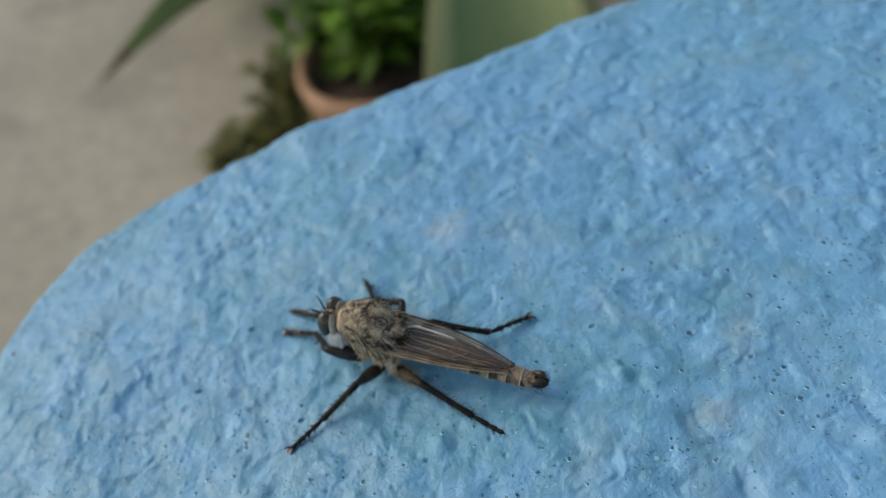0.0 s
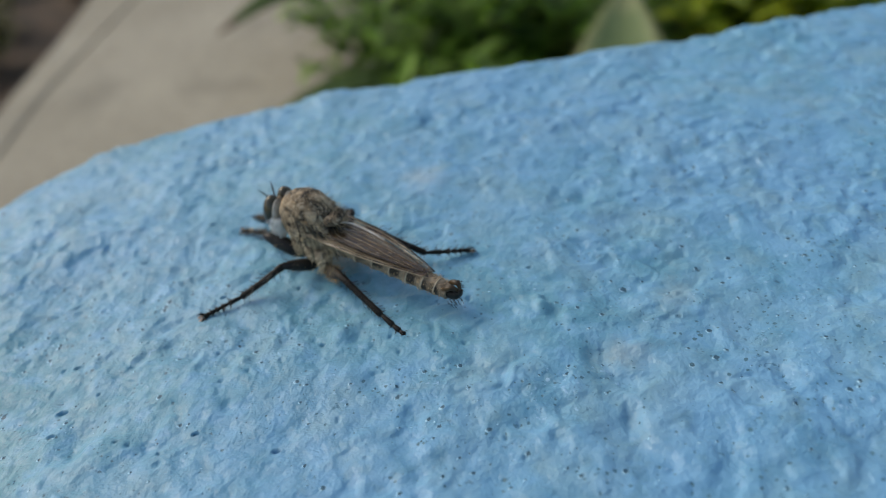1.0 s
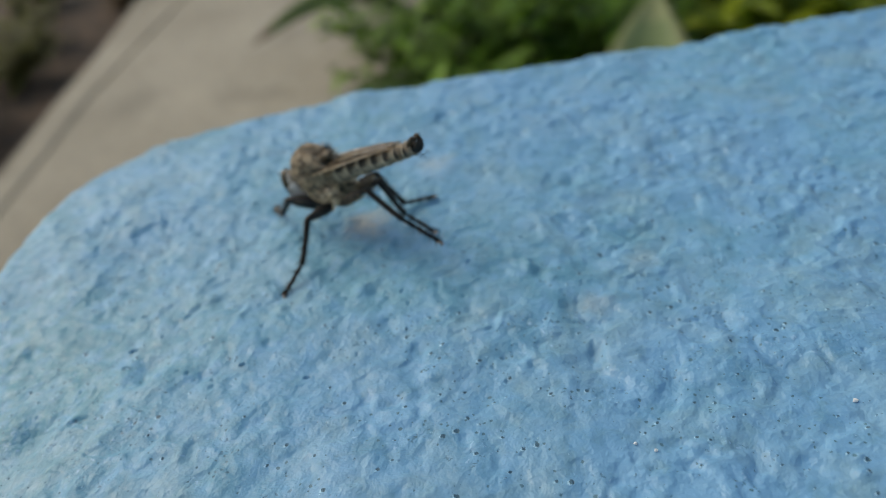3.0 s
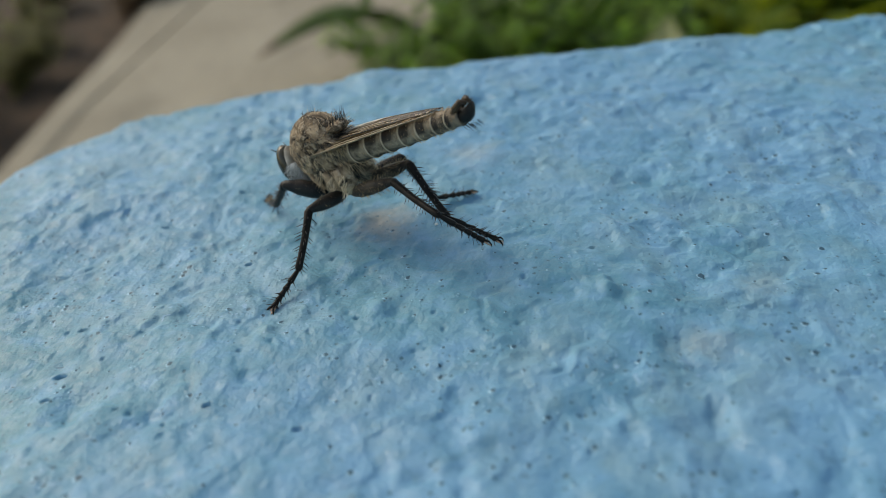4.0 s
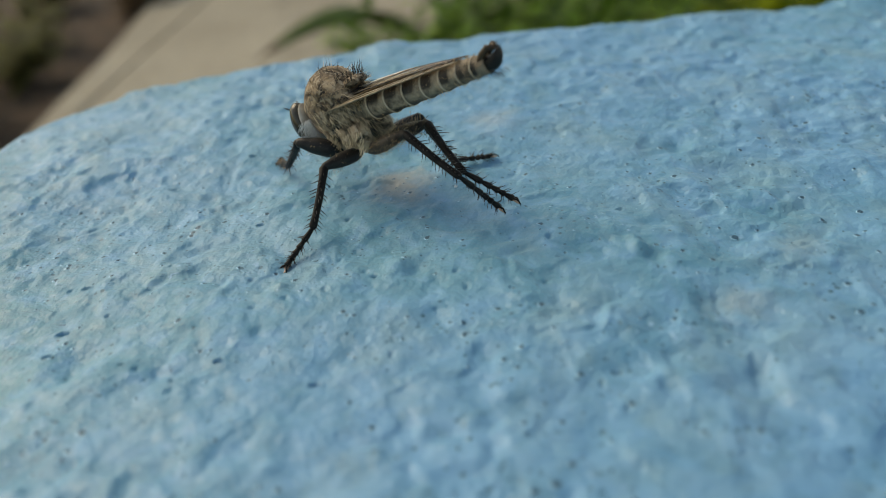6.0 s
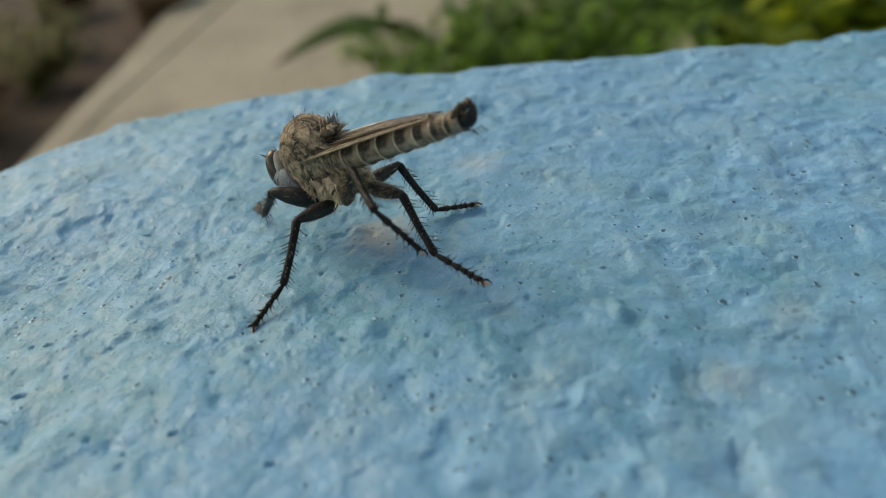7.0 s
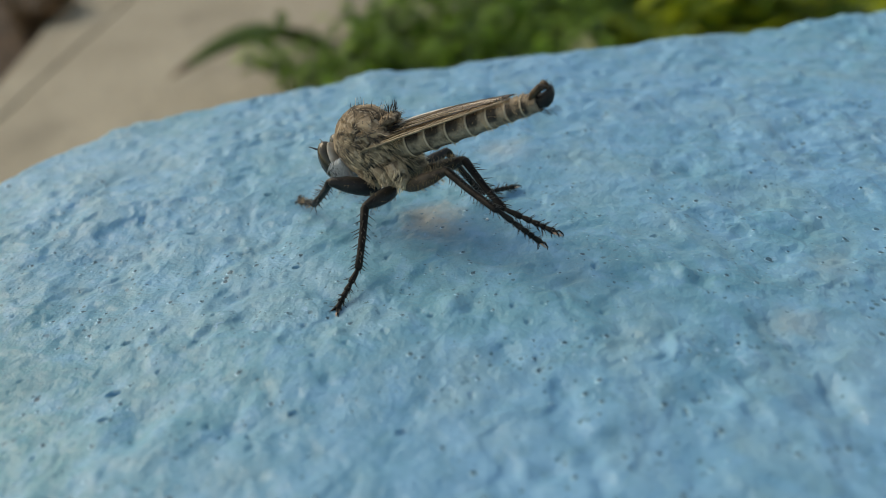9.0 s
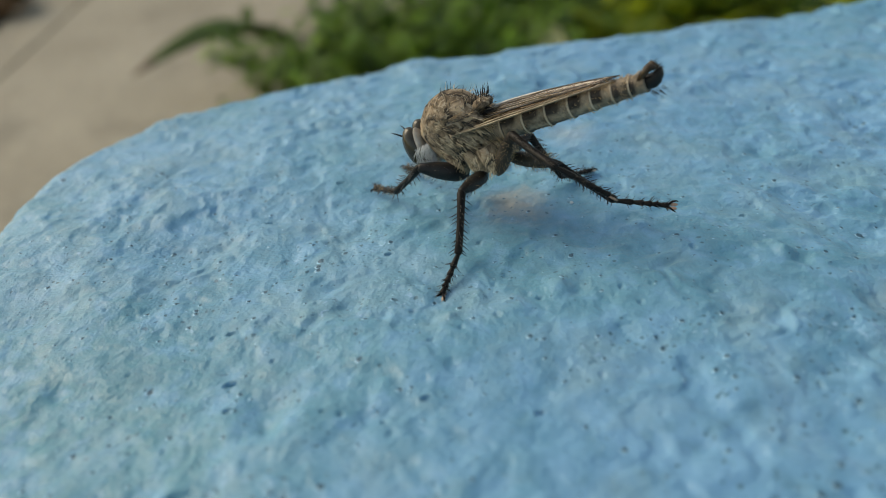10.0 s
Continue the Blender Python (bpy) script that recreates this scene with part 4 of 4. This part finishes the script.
    for side in (1, -1):
        bm = bmesh.new()
        pts = [Vector((-13.0, 0.42 * side, 0.25)), Vector((-13.5, 0.5 * side, 0.75)), Vector((-14.05, 0.40 * side, 1.08)), Vector((-14.5, 0.16 * side, 0.86))]
        tube(bm, [p * FM for p in pts], [0.20 * FM, 0.27 * FM, 0.28 * FM, 0.13 * FM], 12)
        part("clasper", bm, CLASPER, fly, "brown-black hooked tail clasper")
        for _ in range(30):
            hair(bristles, pts[rnd.randrange(0, 4)] * FM, Vector((-0.8, side * rnd.uniform(0, 1), rnd.uniform(-1, 0.6))), rnd.uniform(0.3, 0.7) * FM, 0.025 * FM, 0.2)
    for _ in range(16):
        hair(bristles, Vector((rnd.uniform(-14.4, -13.4), rnd.uniform(-0.6, 0.6), -0.75)) * FM, Vector((-0.6, 0, -0.6)), rnd.uniform(0.5, 0.9) * FM, 0.028 * FM, 0.2)
    tagged(part("tail_bristles", bristles, BRISTLE, fly), kind="stuff")
    for side in (1, -1):
        wing(fly, side)
    legs = {(pair, side): leg(fly, pair, side) for pair in HIPS for side in (1, -1)}
    return fly, legs


FLY, LEGS = build_fly()

# ---- how the fly moves: places in millimetres on the wall ----
# the body: seconds, place of its middle, heading, rise
BODY = [(0, -1.45, 12.49, 4.69, 150.99, 10.71), (1.2, -1.45, 12.49, 4.69, 150.99, 10.71), (1.3, -1.96, 12.85, 5.38, 151.57, 5.04), (1.4, -3.38, 14.04, 7.91, 155.35, -12.43), (1.5, -3.91, 14.53, 8.64, 156.14, -17.9), (1.7, -4.1, 14.6, 8.71, 155.5, -19.94), (10, -4.1, 14.6, 8.71, 155.5, -19.94)]
# each leg: seconds, ankle, foot
STEPS = {
    ("front", 1): [(0, -11.0, 18.0, 1.0, -14.6, 19.8, 0.1), (1.25, -11.0, 18.0, 1.0, -14.6, 19.8, 0.1), (1.45, -12.6, 16.1, 1.7, -15.4, 20.0, 0.2), (10, -12.6, 16.1, 1.7, -15.4, 20.0, 0.2)],
    ("front", -1): [(0, -10.9, 20.0, 1.4, -13.5, 22.2, 0.1), (1.25, -10.9, 20.0, 1.4, -13.5, 22.2, 0.1), (1.45, -10.4, 20.2, 1.5, -12.4, 23.8, 0.1), (10, -10.4, 20.2, 1.5, -12.4, 23.8, 0.1)],
    ("middle", 1): [(0, -10.4, 8.0, 0.7, -13.5, 6.1, 0.1), (1.3, -10.4, 8.0, 0.7, -13.5, 6.1, 0.1), (1.4, -7.0, 6.3, 1.4, -8.2, 2.8, 0.1), (10, -7.0, 6.3, 1.4, -8.2, 3.1, 0.1)],
    ("middle", -1): [(0, -4.6, 20.3, 1.5, -5.7, 24.5, 0.1), (1.22, -4.6, 20.3, 1.5, -5.7, 24.5, 0.1), (1.3, -1.3, 20.1, 3.0, 0.1, 23.9, 1.5), (1.4, 2.1, 18.2, 1.2, 5.7, 21.5, 0.1), (10, 2.1, 18.2, 1.2, 5.7, 21.5, 0.1)],
    ("hind", 1): [(0, 3.7, 4.9, 1.0, 6.4, 2.7, 0.1), (1.4, 3.7, 4.9, 0.9, 6.4, 2.7, 0.1)],
    ("hind", -1): [(0, 6.6, 12.9, 1.7, 11.6, 15.1, 0.1), (1.4, 6.6, 12.9, 1.5, 11.6, 15.1, 0.1)],
}
# the hind legs after the turn, rubbing each other: seconds, knee, ankle, foot
HIND = {
    1: [
        (1.5, -1.47, 9.74, 7.28, 3.01, 7.15, 4.88, 4.58, 9.91, 1.15),
        (2, 0.06, 10.87, 6.59, 5.06, 9.29, 4.37, 7.37, 11.74, 0.82),
        (2.5, 0.13, 10.67, 6.15, 5.05, 8.31, 4.51, 7.68, 9.27, 0.49),
        (3, 0.14, 11.87, 7.17, 4.48, 8.74, 5.2, 8.51, 7.93, 2.53),
        (4.5, 0.42, 11.5, 6.4, 4.81, 7.95, 5.61, 8.03, 9.6, 2.31),
        (5, 0.14, 11.18, 6.74, 4.54, 8.08, 4.86, 7.06, 9.52, 0.91),
        (6.5, -0.18, 11.13, 7.23, 4.39, 8.92, 4.63, 7.39, 10.37, 1.04),
        (7, -1.96, 11.07, 8.62, 1.1, 6.3, 7.97, 4.03, 7.02, 4.1),
        (7.1, -0.7, 11.23, 7.88, 3.49, 7.58, 6.6, 6.62, 8.85, 3.05),
        (7.2, 0.5, 11.93, 6.51, 5.16, 8.76, 5.67, 9.83, 8.53, 4.2),
        (7.3, 0.26, 10.69, 5.75, 5.15, 7.84, 5.07, 9.78, 7.47, 3.51),
        (7.4, 0.62, 11.31, 4.25, 4.86, 7.52, 3.99, 9.09, 5.91, 2.12),
        (7.5, 0.65, 11.3, 4.64, 4.71, 7.54, 3.31, 9.03, 6.6, 1.19),
        (7.6, 0.02, 11, 6.8, 4.07, 8.16, 3.96, 8.08, 5.88, 2.31),
        (7.7, -2.98, 10.5, 8.6, 1.98, 10.35, 5.79, 5.84, 7.36, 6.18),
        (7.8, -0.66, 10.8, 7.56, 3.83, 7.3, 7.25, 7.5, 9.16, 4.58),
        (7.9, 0.05, 10.81, 6.55, 4.73, 8.38, 4.4, 8.81, 10.28, 2.46),
        (8, -0.34, 11.06, 7.39, 4.03, 7.62, 6.13, 7.55, 9.08, 3.06),
        (8.5, -1.03, 10.96, 8.01, 3.15, 9.75, 4.33, 7.21, 8.65, 1.83),
        (9, -0.1, 11.15, 7.12, 3.83, 7.27, 5.7, 7.32, 7.62, 2.27),
        (9.5, 0.38, 11.25, 6.27, 3.39, 6.43, 6.62, 7.69, 5.08, 4.69),
        (10, -2.54, 11.18, 8.87, 0.45, 6.35, 8.35, 4.65, 5.79, 5.89)],
    -1: [
        (1.5, 1.94, 15.95, 4.02, 6.21, 12.61, 2.25, 10.59, 10.53, 2.94),
        (2, 1.28, 13.82, 6.84, 3.01, 14.5, 1.45, 7.12, 11.86, 0.98),
        (2.5, 1.18, 13.76, 6.98, 2.55, 13.09, 1.49, 7.22, 12.28, 0.26),
        (3, 1.1, 13.71, 7.08, 2.82, 15.04, 1.81, 6.83, 12.4, 0.82),
        (4.5, 1.31, 14.07, 6.97, 4.82, 10.2, 4.71, 8.76, 10.73, 1.84),
        (5, 1.21, 13.24, 6.41, 4.49, 8.83, 4.89, 8.56, 9.65, 2.28),
        (6.5, 1.13, 13.68, 7, 4.62, 9.95, 4.48, 8.62, 10.19, 1.66),
        (7, 1.11, 12.7, 5.67, 4.25, 8.8, 2.95, 8.44, 6.36, 2.23),
        (7.1, 1.39, 13.09, 5.52, 4.33, 8.84, 3.11, 8.99, 7.4, 2.62),
        (7.2, 0.86, 13.12, 6.93, 5.46, 10.18, 5.29, 9.12, 13.37, 4.58),
        (7.3, 1, 13.38, 6.97, 4.32, 9.05, 5.32, 8.21, 11.06, 3.14),
        (7.4, 1.15, 13.73, 7, 3.79, 9.72, 3.91, 6.52, 5.82, 2.76),
        (7.5, 1.25, 13.33, 6.43, 3.9, 9.76, 2.86, 6.95, 6.07, 1.79),
        (7.6, 1.55, 13.46, 5.7, 4.19, 8.93, 3.46, 7.66, 5.61, 2.48),
        (7.7, 1.22, 12.84, 5.58, 4.04, 10.57, 1.18, 7.32, 6.95, 1.54),
        (7.8, 0.6, 13.07, 7.25, 3.39, 9.26, 4.06, 6.78, 6.84, 1.48),
        (7.9, 0.68, 13.7, 7.62, 3.57, 8.95, 6.39, 6.41, 9.84, 2.5),
        (8, 0.84, 13.37, 7.19, 4.1, 8.92, 5.71, 7.15, 11.37, 2.77),
        (8.5, 0.88, 13.1, 6.87, 3.91, 9.56, 3.58, 5.84, 5.07, 3.3),
        (9, 1.15, 13.51, 6.82, 4.27, 9.26, 4.64, 8.42, 6.81, 3.75),
        (9.5, 1.74, 15.38, 6.47, 3.85, 10.34, 4.83, 7.55, 7.13, 4.69),
        (10, 1.03, 12.54, 5.46, 5.63, 11.98, 2.15, 9.98, 9.78, 2.65)],
}
# which way a knee points, in the body's axes
KNEES = {("front", 1): (1.0, 1.0, 1.0), ("front", -1): (1.0, -1.0, 1.0), ("middle", 1): (0.0, 0.9, 1.2), ("middle", -1): (-0.3, -1.0, 1.2), ("hind", 1): (-0.8, 0.9, 2.0)}


def between(rows, t):
    if t <= rows[0][0]:
        return rows[0][1:]
    for a, b in zip(rows, rows[1:]):
        if t <= b[0]:
            s = (t - a[0]) / (b[0] - a[0])
            s = s * s * (3 - 2 * s)
            return [p + (q - p) * s for p, q in zip(a[1:], b[1:])]
    return rows[-1][1:]


def body_at(t):
    x, y, z, heading, rise = between(BODY, t)
    return Matrix.Translation(Vector((x, y, z)) * MM) @ Euler((0, radians(-rise), radians(heading))).to_matrix().to_4x4()


def pointing(at, way, up):
    """A pose whose x axis runs along way."""
    x = way.normalized()
    y = up.cross(x).normalized()
    z = x.cross(y)
    m = Matrix((x, y, z)).transposed().to_4x4()
    m.translation = at
    return m


def bent(pair, side, t, body):
    """Hip, knee, ankle and foot in the body's space, and the way the knee points, from the places of ankle and foot."""
    lf, lt, ls = (b * MM for b in BONES[pair])
    row = between(STEPS[pair, side], t)
    inverse = body.inverted()
    ankle, foot = inverse @ (Vector(row[:3]) * MM), inverse @ (Vector(row[3:]) * MM)
    hx, hy, hz = HIPS[pair]
    hip = Vector((hx, side * hy, hz)) * FM
    d = ankle - hip
    reach = min(max(d.length, abs(lf - lt) * 1.05 + 1e-6), (lf + lt) * 0.999)
    d = d.normalized()
    a = (lf * lf - lt * lt + reach * reach) / (2 * reach)
    pole = Vector((0.3, -0.2, 2.0)) if (pair, side) == ("hind", -1) else Vector(KNEES[pair, side])
    pole = (pole - d * pole.dot(d)).normalized()
    return hip, hip + d * a + pole * math.sqrt(max(lf * lf - a * a, 0)), hip + d * reach, foot, pole


def leg_at(pair, side, t, body):
    """Poses of femur, tibia and tarsus in the body's space."""
    lf, lt, ls = (b * MM for b in BONES[pair])
    hip, knee, ankle, foot, pole = bent(pair, side, t, body)
    if pair == "hind" and t > 1.4:
        before = body_at(1.4)
        start = [c / MM for p in bent(pair, side, 1.4, before)[1:4] for c in before @ p]
        row = between([(1.4, *start)] + HIND[side], t)
        rub = 0.4 * math.sin(4 * math.pi * t) * side * (0.0 if t < 1.75 or 7 < t < 8 else 1.0)
        shift = Vector((rub, 0, 0))
        inverse = body.inverted()
        knee = inverse @ (Vector(row[0:3]) * MM)
        knee = hip + (knee - hip).normalized() * lf
        ankle = inverse @ ((Vector(row[3:6]) + shift) * MM)
        ankle = knee + (ankle - knee).normalized() * lt
        foot = inverse @ ((Vector(row[6:9]) + shift) * MM)
        # the knee bends away from the line of hip and ankle
        d = (ankle - hip).normalized()
        pole = knee - hip
        pole = (pole - d * pole.dot(d)).normalized()
    return pointing(hip, knee - hip, pole), pointing(knee, ankle - knee, pole), pointing(ankle, foot - ankle, pole)


def motions():
    times = [0.0, 0.6] + [round(1.1 + 0.1 * k, 1) for k in range(90)]
    walk(FLY, [(t, body_at(t)) for t in times])
    for (pair, side), bones in LEGS.items():
        rows = [(t, leg_at(pair, side, t, body_at(t))) for t in times]
        for k, bone in enumerate(bones):
            walk(bone, [(t, m[k]) for t, m in rows])


motions()
